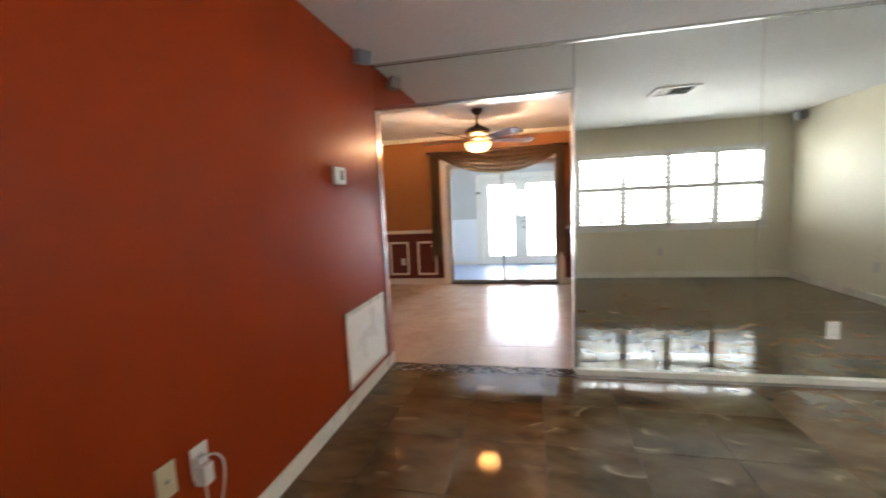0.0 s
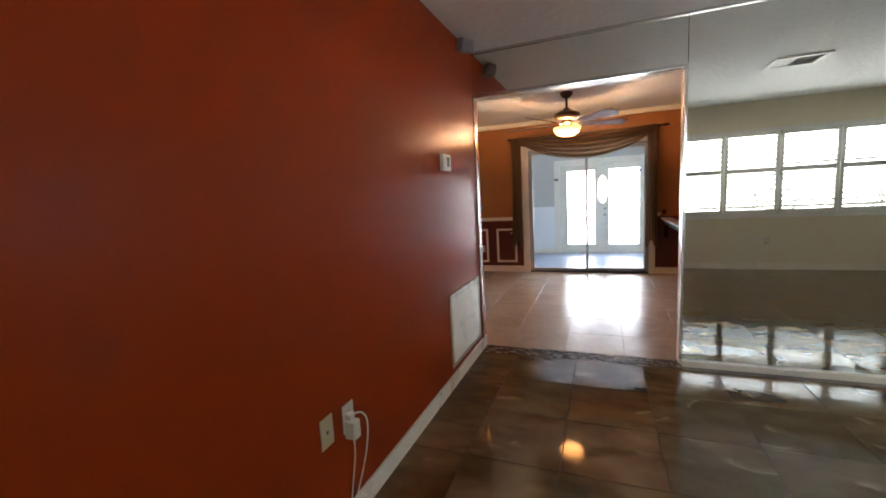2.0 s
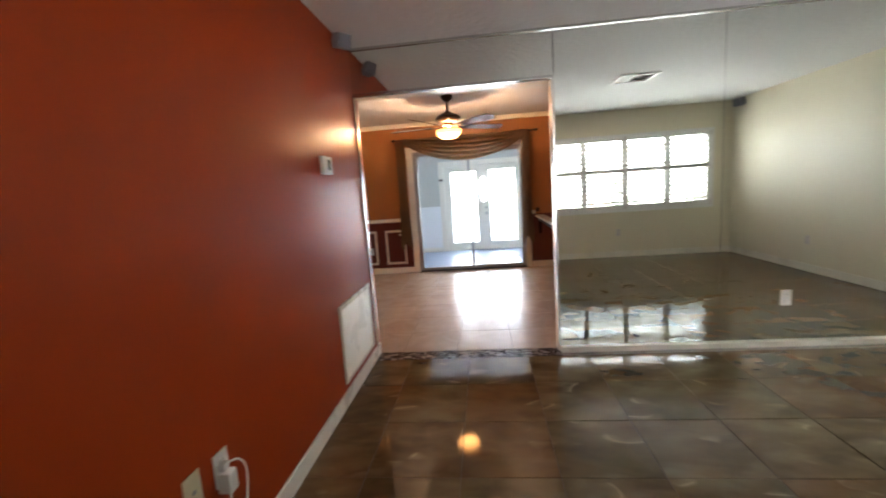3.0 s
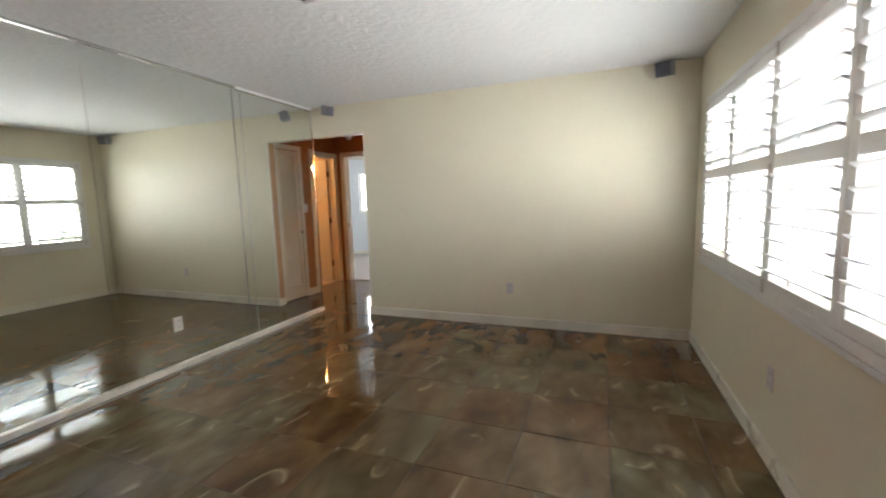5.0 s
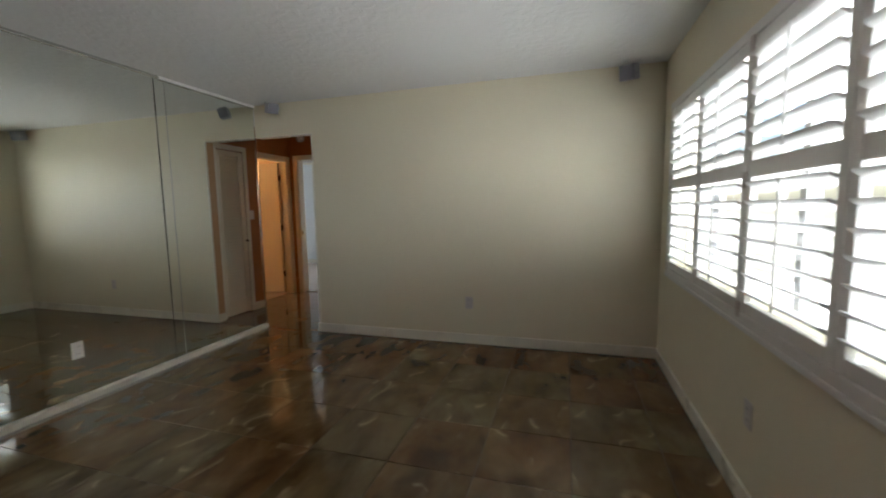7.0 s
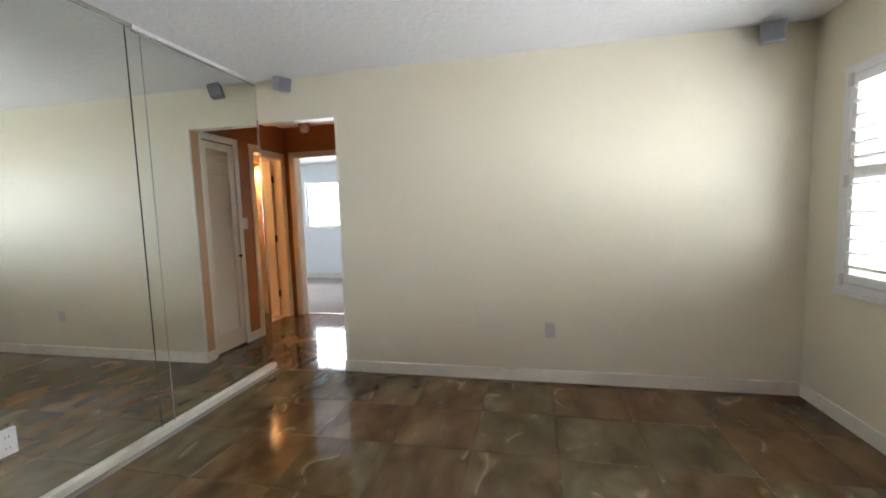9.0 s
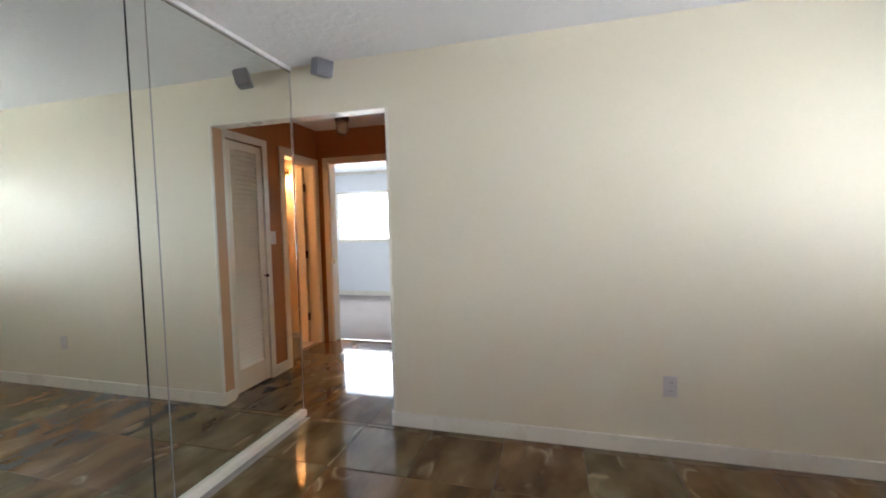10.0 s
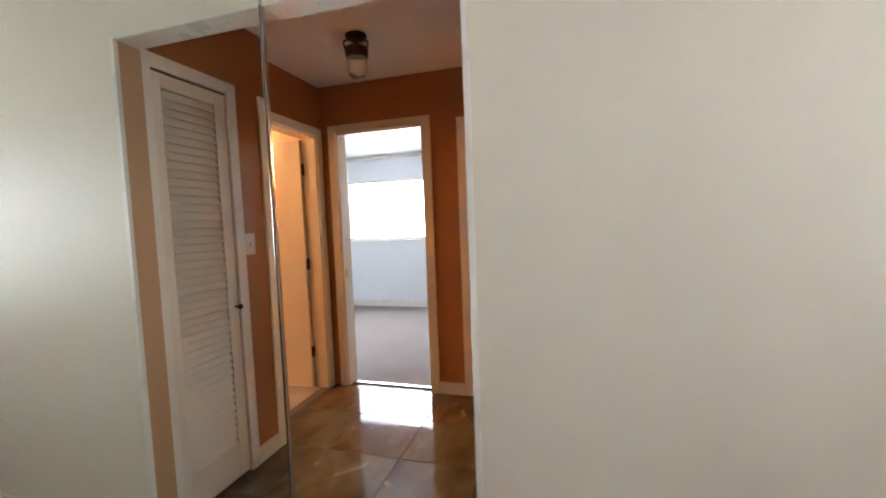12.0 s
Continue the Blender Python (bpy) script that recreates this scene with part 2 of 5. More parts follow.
def brighten_bowl(m):
    """The glass is brightest low in its middle, under the bulbs."""
    nt = m.node_tree
    tc, sep, rng_node = nt.nodes.new("ShaderNodeTexCoord"), nt.nodes.new("ShaderNodeSeparateXYZ"), nt.nodes.new("ShaderNodeMapRange")
    nt.links.new(tc.outputs["Object"], sep.inputs[0])
    nt.links.new(sep.outputs[2], rng_node.inputs["Value"])
    for key, value in (("From Min", -0.42), ("From Max", -0.497), ("To Min", 1.2), ("To Max", 9.0)):
        rng_node.inputs[key].default_value = value
    nt.links.new(rng_node.outputs[0], nt.nodes["Principled BSDF"].inputs["Emission Strength"])


brighten_bowl(BOWL)
BULB = make_glow("lit_bulb", (1.0, 0.62, 0.28), 40.0)
SCREEN = plain("thermostat_display", (0.16, 0.18, 0.15), 0.2)
DARK_WOOD = plain("dark_stained_wood", (0.030, 0.012, 0.010), 0.85, 0.0, 0.1)
PILLAR = paint("grey_pillar", (0.13, 0.14, 0.16), 0.8, 0.1, 0.3, 60)
BARK = plain("bark", (0.09, 0.065, 0.045), 0.9)

# ---- mesh helpers ----


def box(bm, x0, x1, y0, y1, z0, z1, bevel=0.0):
    vs = [bm.verts.new((x, y, z)) for x in (x0, x1) for y in (y0, y1) for z in (z0, z1)]
    fs = [(0, 1, 3, 2), (4, 6, 7, 5), (0, 4, 5, 1), (2, 3, 7, 6), (0, 2, 6, 4), (1, 5, 7, 3)]
    made = [bm.faces.new([vs[i] for i in f]) for f in fs]
    if bevel:
        edges = list({e for f in made for e in f.edges})
        bmesh.ops.bevel(bm, geom=edges, offset=bevel, segments=2, affect="EDGES", profile=0.6)
    return vs


def boxes(*rows, bevel=0.0):
    bm = bmesh.new()
    for r in rows:
        box(bm, *r, bevel=bevel)
    return bm


def lathe(bm, profile, place=(0, 0, 0), steps=24, axis="Z", cap=True):
    """Turns (radius, height) points round an axis."""
    rings = []
    for r, h in profile:
        ring = []
        for i in range(steps):
            a = 2 * math.pi * i / steps
            p = (r * math.cos(a), r * math.sin(a), h)
            p = {"Z": p, "X": (h, p[0], p[1]), "Y": (p[0], h, p[1])}[axis]
            ring.append(bm.verts.new((p[0] + place[0], p[1] + place[1], p[2] + place[2])))
        rings.append(ring)
    for a, b in zip(rings, rings[1:]):
        for i in range(steps):
            j = (i + 1) % steps
            bm.faces.new((a[i], a[j], b[j], b[i]))
    if cap:
        bm.faces.new(rings[0][::-1])
        bm.faces.new(rings[-1])
    return bm


def tube(bm, points, radius, steps=8):
    rings = []
    for i, p in enumerate(points):
        p = Vector(p)
        d = (Vector(points[min(i + 1, len(points) - 1)]) - Vector(points[max(i - 1, 0)])).normalized()
        q = d.to_track_quat("Z", "Y")
        rings.append([bm.verts.new(p + q @ Vector((radius * math.cos(2 * math.pi * k / steps), radius * math.sin(2 * math.pi * k / steps), 0)))
                      for k in range(steps)])
    for a, b in zip(rings, rings[1:]):
        for i in range(steps):
            j = (i + 1) % steps
            bm.faces.new((a[i], a[j], b[j], b[i]))
    bm.faces.new(rings[0][::-1])
    bm.faces.new(rings[-1])
    return bm


def mesh_of(name, bm, mat, smooth=False):
    bmesh.ops.recalc_face_normals(bm, faces=bm.faces)
    me = bpy.data.meshes.new(name)
    bm.to_mesh(me)
    bm.free()
    me.materials.append(mat)
    if smooth:
        me.shade_smooth()
        me.set_sharp_from_angle(angle=radians(35))
    return me


def thing(name, place, label, category, group=""):
    ob = new(name)
    ob.location = place
    ob.empty_display_size = 0.1
    return tagged(ob, label, category, group)


def part(name, bm, mat, parent, label="", smooth=False, world=True):
    """One mesh under a thing or a part; its bmesh is in the world's metres unless world is off."""
    if world:
        top, shift = parent, Vector((0, 0, 0))
        while top:
            shift += top.location
            top = top.parent
        bmesh.ops.translate(bm, verts=bm.verts, vec=-shift)
    ob = new(name, mesh_of(name, bm, mat, smooth))
    ob.parent = parent
    return tagged(ob, label) if label else ob


def solid(name, bm, mat, label="", category="", kind="structure", smooth=False):
    return tagged(new(name, mesh_of(name, bm, mat, smooth)), label, category, "", kind)


def wall(name, mat, axis, face, back, a0, a1, holes=(), z0=0.0, z1=HIGH + 0.05, label="", category="wall"):
    """A wall between two faces, with openings (a0, a1, z0, z1) along it."""
    cuts = sorted({a0, a1, *[h[0] for h in holes], *[h[1] for h in holes]})
    rows = []
    for u, v in zip(cuts, cuts[1:]):
        spans, z = [], z0
        here = sorted([h[2:] for h in holes if h[0] <= u + 1e-6 and h[1] >= v - 1e-6])
        for lo, hi in here:
            if lo > z:
                spans.append((z, lo))
            z = hi
        if z < z1:
            spans.append((z, z1))
        lo_f, hi_f = min(face, back), max(face, back)
        for s, e in spans:
            rows.append((lo_f, hi_f, u, v, s, e) if axis == "x" else (u, v, lo_f, hi_f, s, e))
    return solid(name, boxes(*rows), mat, label, category)

# ---- structure ----
W0, W1, WZ0, WZ1 = WIN
wall("wall_west", RED, "x", WEST, WEST - THICK, SOUTH, DINE_S, label="glossy brick-red painted wall of the living room")
wall("wall_south", CREAM, "y", SOUTH, SOUTH - 0.16, WEST - THICK, EAST + REV, [(W0 + 0.05, W1 - 0.05, WZ0 + 0.05, WZ1 - 0.05)],
     label="cream painted wall round the shuttered window")
wall("wall_east", CREAM, "x", EAST, EAST + REV / 2, SOUTH, MIRROR, [(HALL_Y, MIRROR, 0, HALL_Z)], label="cream painted wall beside the hall opening")
wall("wall_hall_west", ORANGE, "x", EAST + REV / 2, EAST + REV, SOUTH, MIRROR, [(HALL_Y, MIRROR, 0, HALL_Z)], label="burnt orange back of the cream wall")
wall("wall_north", CREAM, "y", MIRROR + 0.012, MIRROR + 0.06, WEST, EAST - 0.002, [(WEST, OPEN_E, 0, OPEN_Z)], label="wall behind the mirror panels")
wall("wall_dining_south", ORANGE, "y", MIRROR + 0.06, DINE_S, WEST, DINE_E + THICK, [(WEST, OPEN_E, 0, OPEN_Z)], label="orange dining side of the mirror wall")
wall("wall_dining_west", ORANGE, "x", DINE_W, DINE_W - THICK, DINE_S - 0.4, DINE_N + THICK, label="burnt orange dining wall")
wall("wall_dining_corner", ORANGE, "y", DINE_S, DINE_S - THICK, DINE_W, WEST - THICK - 0.002, label="burnt orange dining wall")
wall("wall_dining_east", ORANGE, "x", DINE_E, DINE_E + THICK, DINE_S, DINE_N + THICK, label="burnt orange dining wall")
wall("wall_dining_north", ORANGE, "y", DINE_N, DINE_N + 0.06, DINE_W, DINE_E, [(SLIDE_0 - 0.03, SLIDE_1 + 0.03, 0, SLIDE_Z + 0.03)],
     label="burnt orange dining wall round the sliding door")
wall("wall_sunroom_south", COOL, "y", DINE_N + 0.06, SUN_S, -3.4, 3.0, [(SLIDE_0 - 0.03, SLIDE_1 + 0.03, 0, SLIDE_Z + 0.03)], z0=SUN_Z, label="pale sunroom wall")
wall("wall_sunroom_north", GREY_BLUE, "y", SUN_N, SUN_N + THICK, -3.4, 3.0, [(-1.22, 0.55, SUN_Z, 1.87)], z0=SUN_Z, label="grey-blue sunroom wall round the french doors")
wall("wall_sunroom_west", COOL, "x", -3.4, -3.52, SUN_S, SUN_N, z0=SUN_Z, label="pale sunroom wall")
wall("wall_sunroom_east", COOL, "x", 3.0, 3.12, SUN_S, SUN_N, z0=SUN_Z, label="pale sunroom wall")
# hall
S0, S1, N0, N1 = 4.60, 5.36, 4.62, 5.42
wall("wall_hall_south", ORANGE, "y", HALL_S, HALL_S - THICK, EAST + REV, HALL_E, [(3.880, 4.296, 0, 2.06), (S0, S1, 0, 2.05)],
     label="burnt orange hall wall with a closet and a bathroom door")
wall("wall_hall_north", ORANGE, "y", HALL_N, HALL_N + THICK, 3.6, HALL_E + THICK, [(N0, N1, 0, 2.07)], label="burnt orange hall wall with an open door")
wall("wall_hall_east", ORANGE, "x", HALL_E, HALL_E + 0.06, HALL_S - THICK, HALL_N, [(3.146, 3.890, 0, 2.09), (2.43, 2.81, 0, 2.05)],
     label="burnt orange hall wall round the bedroom door")
wall("wall_hall_northwest", ORANGE, "x", EAST - 0.004, EAST - 0.10, DINE_S, HALL_N, label="burnt orange hall wall")
wall("wall_bedroom_west", COOL, "x", HALL_E + 0.06, HALL_E + THICK, BED_S - 0.5, BED_N, [(3.146, 3.890, 0, 2.09), (2.43, 2.81, 0, 2.05)], label="pale blue bedroom wall")
wall("wall_bedroom_east", COOL, "x", BED_E, BED_E + THICK, BED_S, BED_N, [(3.68, 5.58, 1.09, 2.06)], label="pale blue bedroom wall round its window")
wall("wall_bedroom_north", COOL, "y", BED_N, BED_N + THICK, HALL_E + THICK, BED_E + THICK, label="pale blue bedroom wall")
wall("wall_bedroom_south", COOL, "y", BED_S, BED_S - THICK, HALL_E + THICK, BED_E + THICK, label="pale blue bedroom wall")
# closet, bathroom and washroom
wall("wall_closet", BATH, "y", HALL_S - 0.62, HALL_S - 0.68, EAST + REV, 4.42, label="plain closet wall")
wall("wall_bath_west", BATH, "x", 4.42, 4.36, 0.9, HALL_S - THICK, label="peach bathroom wall")
wall("wall_bath_east", BATH, "x", 5.76, 5.84, 0.9, HALL_S - THICK, label="peach bathroom wall")
wall("wall_bath_south", BATH, "y", 0.9, 0.8, 4.36, 5.84, label="peach bathroom wall")
wall("wall_linen", BATH, "x", HALL_E + 0.55, HALL_E + 0.6, HALL_S - THICK - 0.05, 2.95, label="plain linen closet wall")
wall("wall_wash_west", BATH, "x", 3.90, 3.80, HALL_N + THICK, 5.8, label="peach washroom wall")
wall("wall_wash_east", BATH, "x", HALL_E, HALL_E + 0.06, HALL_N + THICK, 5.8, label="peach washroom wall")
wall("wall_wash_north", BATH, "y", 5.8, 5.9, 3.80, HALL_E + 0.06, label="peach washroom wall")


def ceiling(name, x0, x1, y0, y1, z, mat):
    return solid(name, boxes((x0, x1, y0, y1, z, z + 0.1)), mat, "white knockdown-textured ceiling", "ceiling")


ceiling("ceiling", WEST - 0.1, EAST + 0.06, SOUTH - 0.16, MIRROR + 0.06, HIGH, CEIL)
ceiling("ceiling_dining", DINE_W - 0.1, DINE_E + 0.1, MIRROR + 0.06, SUN_S, HIGH, CEIL)
ceiling("ceiling_sunroom", -3.5, 3.1, SUN_S, SUN_N + 0.1, HIGH - 0.04, COOL)
ceiling("ceiling_hall", EAST + 0.06, HALL_E + 0.06, HALL_S - 0.7, HALL_N + 0.06, HALL_C, CEIL)
ceiling("ceiling_wash", EAST + 0.06, HALL_E + 0.06, HALL_N + 0.06, 5.95, HIGH, CEIL)
ceiling("ceiling_bath", EAST + 0.06, 6.2, 0.7, HALL_S - 0.7, HIGH, CEIL)
ceiling("ceiling_linen", HALL_E + 0.06, 6.2, HALL_S - 0.7, 2.6, HIGH, CEIL)
ceiling("ceiling_bedroom", HALL_E + 0.06, BED_E + 0.12, 2.6, BED_N + 0.1, HIGH, CEIL)
# Unseen slab, added to stop sun leaking through gaps between the ceilings.
solid("roof", boxes((-3.7, 9.0, SOUTH - 0.5, SUN_N + 0.4, HIGH + 0.12, HIGH + 0.25)), OUTSIDE, "unseen slab over the whole house, added to keep the sun out", "roof")

floor = solid("floor", boxes((WEST - 0.1, EAST + 0.02, SOUTH - 0.1, 3.03, -0.12, -0.003), (EAST + 0.02, HALL_E + 0.06, HALL_S - 0.9, HALL_N + 0.06, -0.12, -0.003)),
              GROUT, "polished dark brown marble-look tiles", "floor")
floor_dining = solid("floor_dining", boxes((DINE_W - 0.1, DINE_E + 0.1, 3.19, SUN_S, -0.12, -0.003)), PALE_GROUT, "pale pinkish-beige glazed tiles", "floor")
solid("floor_sunroom", boxes((-3.5, 3.1, SUN_S, SUN_N + 0.12, SUN_Z - 0.1, SUN_Z)), SUN_FLOOR, "blue-grey painted sunroom floor", "floor")
solid("floor_bedroom", boxes((HALL_E + 0.062, BED_E + 0.1, BED_S - 0.1, BED_N + 0.1, -0.12, 0.006)), CARPET, "grey-beige bedroom carpet", "carpet")
solid("floor_bath", boxes((4.36, 5.84, 0.8, HALL_S - 0.90, -0.12, 0.0)), PALE, "beige bathroom tiles", "floor")
solid("floor_wash", boxes((3.8, HALL_E + 0.06, HALL_N + 0.062, 5.9, -0.12, 0.002)), PALE, "beige washroom tiles", "floor")
solid("floor_linen", boxes((HALL_E + 0.062, 6.2, 1.4, BED_S - 0.102, -0.12, 0.0)), CARPET, "grey-beige carpet", "carpet")

BASE_ROWS = {
    "baseboard_west": [(WEST, WEST + 0.014, SOUTH + 0.014, MIRROR + 0.09, 0, 0.095)],
    "baseboard_south": [(WEST, EAST, SOUTH, SOUTH + 0.014, 0, 0.095)],
    "baseboard_east": [(EAST - 0.014, EAST, SOUTH + 0.014, HALL_Y, 0, 0.095), (EAST - 0.014, EAST + REV, HALL_Y, HALL_Y + 0.014, 0, 0.095)],
    "baseboard_hall": [(4.356, S0 - 0.065, HALL_S, HALL_S + 0.014, 0, 0.095), (HALL_E - 0.014, HALL_E, 2.88, 3.078, 0, 0.095),
                       (3.74, N0 - 0.065, HALL_N - 0.014, HALL_N, 0, 0.095)],
    "baseboard_dining": [(DINE_W, SLIDE_0 - 0.11, DINE_N - 0.016, DINE_N, 0, 0.10), (SLIDE_1 + 0.09, DINE_E, DINE_N - 0.016, DINE_N, 0, 0.10),
                         (DINE_W, DINE_W + 0.016, DINE_S, DINE_N - 0.016, 0, 0.10)],
    "baseboard_bedroom": [(BED_E - 0.014, BED_E, BED_S, BED_N, 0.006, 0.10)],
    "baseboard_sunroom": [(-3.4, -1.36, SUN_N - 0.012, SUN_N, SUN_Z, SUN_Z + 0.10)],
}
for n, rows in BASE_ROWS.items():
    solid(n, boxes(*rows, bevel=0.004), WHITE, "white painted baseboard", "baseboard")

# opening edges
solid("trim_mirror_opening", boxes((OPEN_E - 0.014, OPEN_E + 0.006, MIRROR - 0.012, MIRROR + 0.03, 0.05, OPEN_Z + 0.012),
                                   (WEST + 0.002, OPEN_E - 0.014, MIRROR - 0.012, MIRROR + 0.03, OPEN_Z - 0.010, OPEN_Z + 0.012),
                                   (WEST + 0.0015, WEST + 0.014, MIRROR - 0.012, MIRROR + 0.03, 0.086, OPEN_Z - 0.010), bevel=0.003),
      CHROME, "thin bright metal edge round the dining opening", "trim")
solid("trim_jamb_east", boxes((OPEN_E - 0.012, OPEN_E, MIRROR + 0.031, DINE_S + 0.012, 0.0, OPEN_Z),
                              (WEST, OPEN_E - 0.012, MIRROR + 0.031, DINE_S + 0.012, OPEN_Z - 0.012, OPEN_Z - 0.0005)), DOORS, "cream jamb of the dining opening", "door frame")
solid("trim_hall_opening", boxes((EAST - 0.003, EAST + 0.014, HALL_Y, HALL_Y + 0.003, 0.087, HALL_Z), (EAST - 0.003, EAST, HALL_Y - 0.016, HALL_Y, 0.087, HALL_Z + 0.003)),
      WHITE, "white corner bead at the hall opening", "trim")
solid("trim_hall_reveal", boxes((EAST + 0.014, EAST + REV - 0.001, HALL_Y, HALL_Y + 0.003, 0.087, HALL_Z - 0.003),
                                ), REVEAL, "tan painted reveal of the hall opening", "door frame")
solid("trim_hall_head", boxes((EAST + 0.001, EAST + REV - 0.001, HALL_Y + 0.003, MIRROR, HALL_Z - 0.004, HALL_Z - 0.0005)), WHITE, "white painted head of the hall opening", "door frame")
solid("trim_mirror_end", boxes((EAST - 0.012, EAST + 0.004, MIRROR - 0.006, DINE_S, 0.05, HALL_Z - 0.005), bevel=0.003), CHROME, "metal edge at the end of the mirror wall", "trim")
solid("trim_mirror_channel", boxes((WEST + 0.002, 2.64, MIRROR - 0.012, MIRROR + 0.011, HIGH - 0.022, HIGH - 0.002), (2.641, EAST - 0.002, MIRROR - 0.007, MIRROR - 0.0005, HIGH - 0.036, HIGH - 0.0245), bevel=0.002), CHROME, "bright metal channel along the mirror top", "trim")
solid("trim_mirror_top_board", boxes((2.6405, EAST - 0.002, MIRROR - 0.012, MIRROR - 0.0003, HIGH - 0.024, HIGH - 0.001), bevel=0.003), SHUTTER, "narrow white board above the mirror", "trim")
solid("trim_mirror_sill", boxes((OPEN_E + 0.001, EAST - 0.004, MIRROR - 0.026, MIRROR + 0.011, 0, 0.045), bevel=0.005), WHITE, "white painted sill under the mirror wall", "trim")
solid("trim_carpet_bar", boxes((HALL_E + 0.045, HALL_E + 0.085, 3.146, 3.89, 0.001, 0.012), bevel=0.003), CHROME, "bright metal carpet bar", "threshold")


def casing(name, axis, face, side, a0, a1, top, width=0.066, depth=0.016, mat=WHITE, label="white painted door casing", z0=0.0, ends=(1, 1)):
    """Three boards round an opening, on the face of a wall."""
    rows = []
    f0, f1 = sorted((face, face + side * depth))
    for u0, u1, s, e, on in ((a0 - width, a0, z0, top + width, ends[0]), (a1, a1 + width, z0, top + width, ends[1]),
                             (a0, a1, top, top + width, 1)):
        if on:
            rows.append((f0, f1, u0, u1, s, e) if axis == "x" else (u0, u1, f0, f1, s, e))
    return solid(name, boxes(*rows, bevel=0.005), mat, label, "door frame")


def lining(name, axis, f0, f1, a0, a1, top, mat=DOORS, t=0.012, z0=0.0, label="cream painted door lining"):
    rows = [(a0 - 0.0005, a0 + t, z0, top - t), (a1 - t, a1 + 0.0005, z0, top - t), (a0, a1, top - t, top + 0.0005)]
    rows = [((f0, f1, a, b, s, e) if axis == "x" else (a, b, f0, f1, s, e)) for a, b, s, e in rows]
    return solid(name, boxes(*rows), mat, label, "door frame")


casing("trim_bedroom_door", "x", HALL_E, -1, 3.146, 3.890, 2.09, mat=DOORS, label="cream painted bedroom door casing")
lining("trim_bedroom_jamb", "x", HALL_E - 0.002, HALL_E + THICK + 0.01, 3.146, 3.890, 2.09)
casing("trim_closet", "y", HALL_S, 1, 3.880, 4.296, 2.06, label="white closet door casing", width=0.062, ends=(0, 1))
solid("trim_closet_strip", boxes((EAST + REV + 0.001, 3.8805, HALL_S, HALL_S + 0.016, 0, 2.122)), WHITE, "white closet door casing", "door frame")
casing("trim_bath_door", "y", HALL_S, 1, S0, S1, 2.05, label="cream bathroom door casing")
lining("trim_bath_jamb", "y", HALL_S - THICK - 0.01, HALL_S + 0.002, S0, S1, 2.05)
casing("trim_wash_door", "y", HALL_N, -1, N0, N1, 2.07, mat=DOORS, label="cream washroom door casing")
lining("trim_wash_jamb", "y", HALL_N - 0.002, HALL_N + THICK + 0.002, N0, N1, 2.07)
casing("trim_linen_door", "x", HALL_E, -1, 2.43, 2.81, 2.05, label="cream linen closet casing", mat=DOORS, ends=(0, 1))

# dining trim
solid("trim_slider", boxes((SLIDE_0 - 0.105, SLIDE_0, DINE_N - 0.02, DINE_N - 0.0005, 0, SLIDE_Z + 0.08), (SLIDE_1, SLIDE_1 + 0.085, DINE_N - 0.02, DINE_N - 0.0005, 0, SLIDE_Z + 0.08),
                           (SLIDE_0, SLIDE_1, DINE_N - 0.02, DINE_N - 0.0005, SLIDE_Z, SLIDE_Z + 0.08), bevel=0.004), WHITE, "white painted trim round the sliding door", "trim")
solid("trim_crown", boxes((DINE_W, DINE_E, DINE_N - 0.05, DINE_N, HIGH - 0.07, HIGH), (DINE_W, DINE_W + 0.05, DINE_S, DINE_N - 0.05, HIGH - 0.07, HIGH), bevel=0.018),
      WHITE, "white crown moulding", "crown moulding")
solid("wainscot", boxes((DINE_W, SLIDE_0 - 0.106, DINE_N - 0.006, DINE_N - 0.0005, 0.10, 0.868), (SLIDE_1 + 0.086, DINE_E, DINE_N - 0.006, DINE_N - 0.0005, 0.10, 0.868),
                        (DINE_W + 0.0005, DINE_W + 0.006, DINE_S, DINE_N - 0.006, 0.10, 0.868)), MAROON, "maroon painted wainscot under the chair rail", "wainscot")
solid("trim_chair_rail", boxes((DINE_W, SLIDE_0 - 0.107, DINE_N - 0.022, DINE_N - 0.0005, 0.869, 0.925), (SLIDE_1 + 0.087, 0.487, DINE_N - 0.022, DINE_N - 0.0005, 0.869, 0.925),
                               (DINE_W, DINE_W + 0.022, DINE_S, DINE_N - 0.022, 0.869, 0.925), bevel=0.006), WHITE, "white chair rail", "chair rail")


def picture_frame(x0, x1, z0, z1, y, w=0.035, d=0.014):
    return boxes((x0, x0 + w, y - d, y, z0, z1), (x1 - w, x1, y - d, y, z0, z1), (x0 + w, x1 - w, y - d, y, z0, z0 + w), (x0 + w, x1 - w, y - d, y, z1 - w, z1), bevel=0.005)


for k in range(3):
    x1 = (-1.65, -2.143, -2.49 - 0.145)[k]
    x0 = (-1.995, -2.49, DINE_W + 0.03)[k]
    solid("trim_panel_mould", picture_frame(x0, x1, 0.16, 0.735, DINE_N - 0.006), WHITE, "white rectangular moulding on the maroon wainscot", "wall moulding")

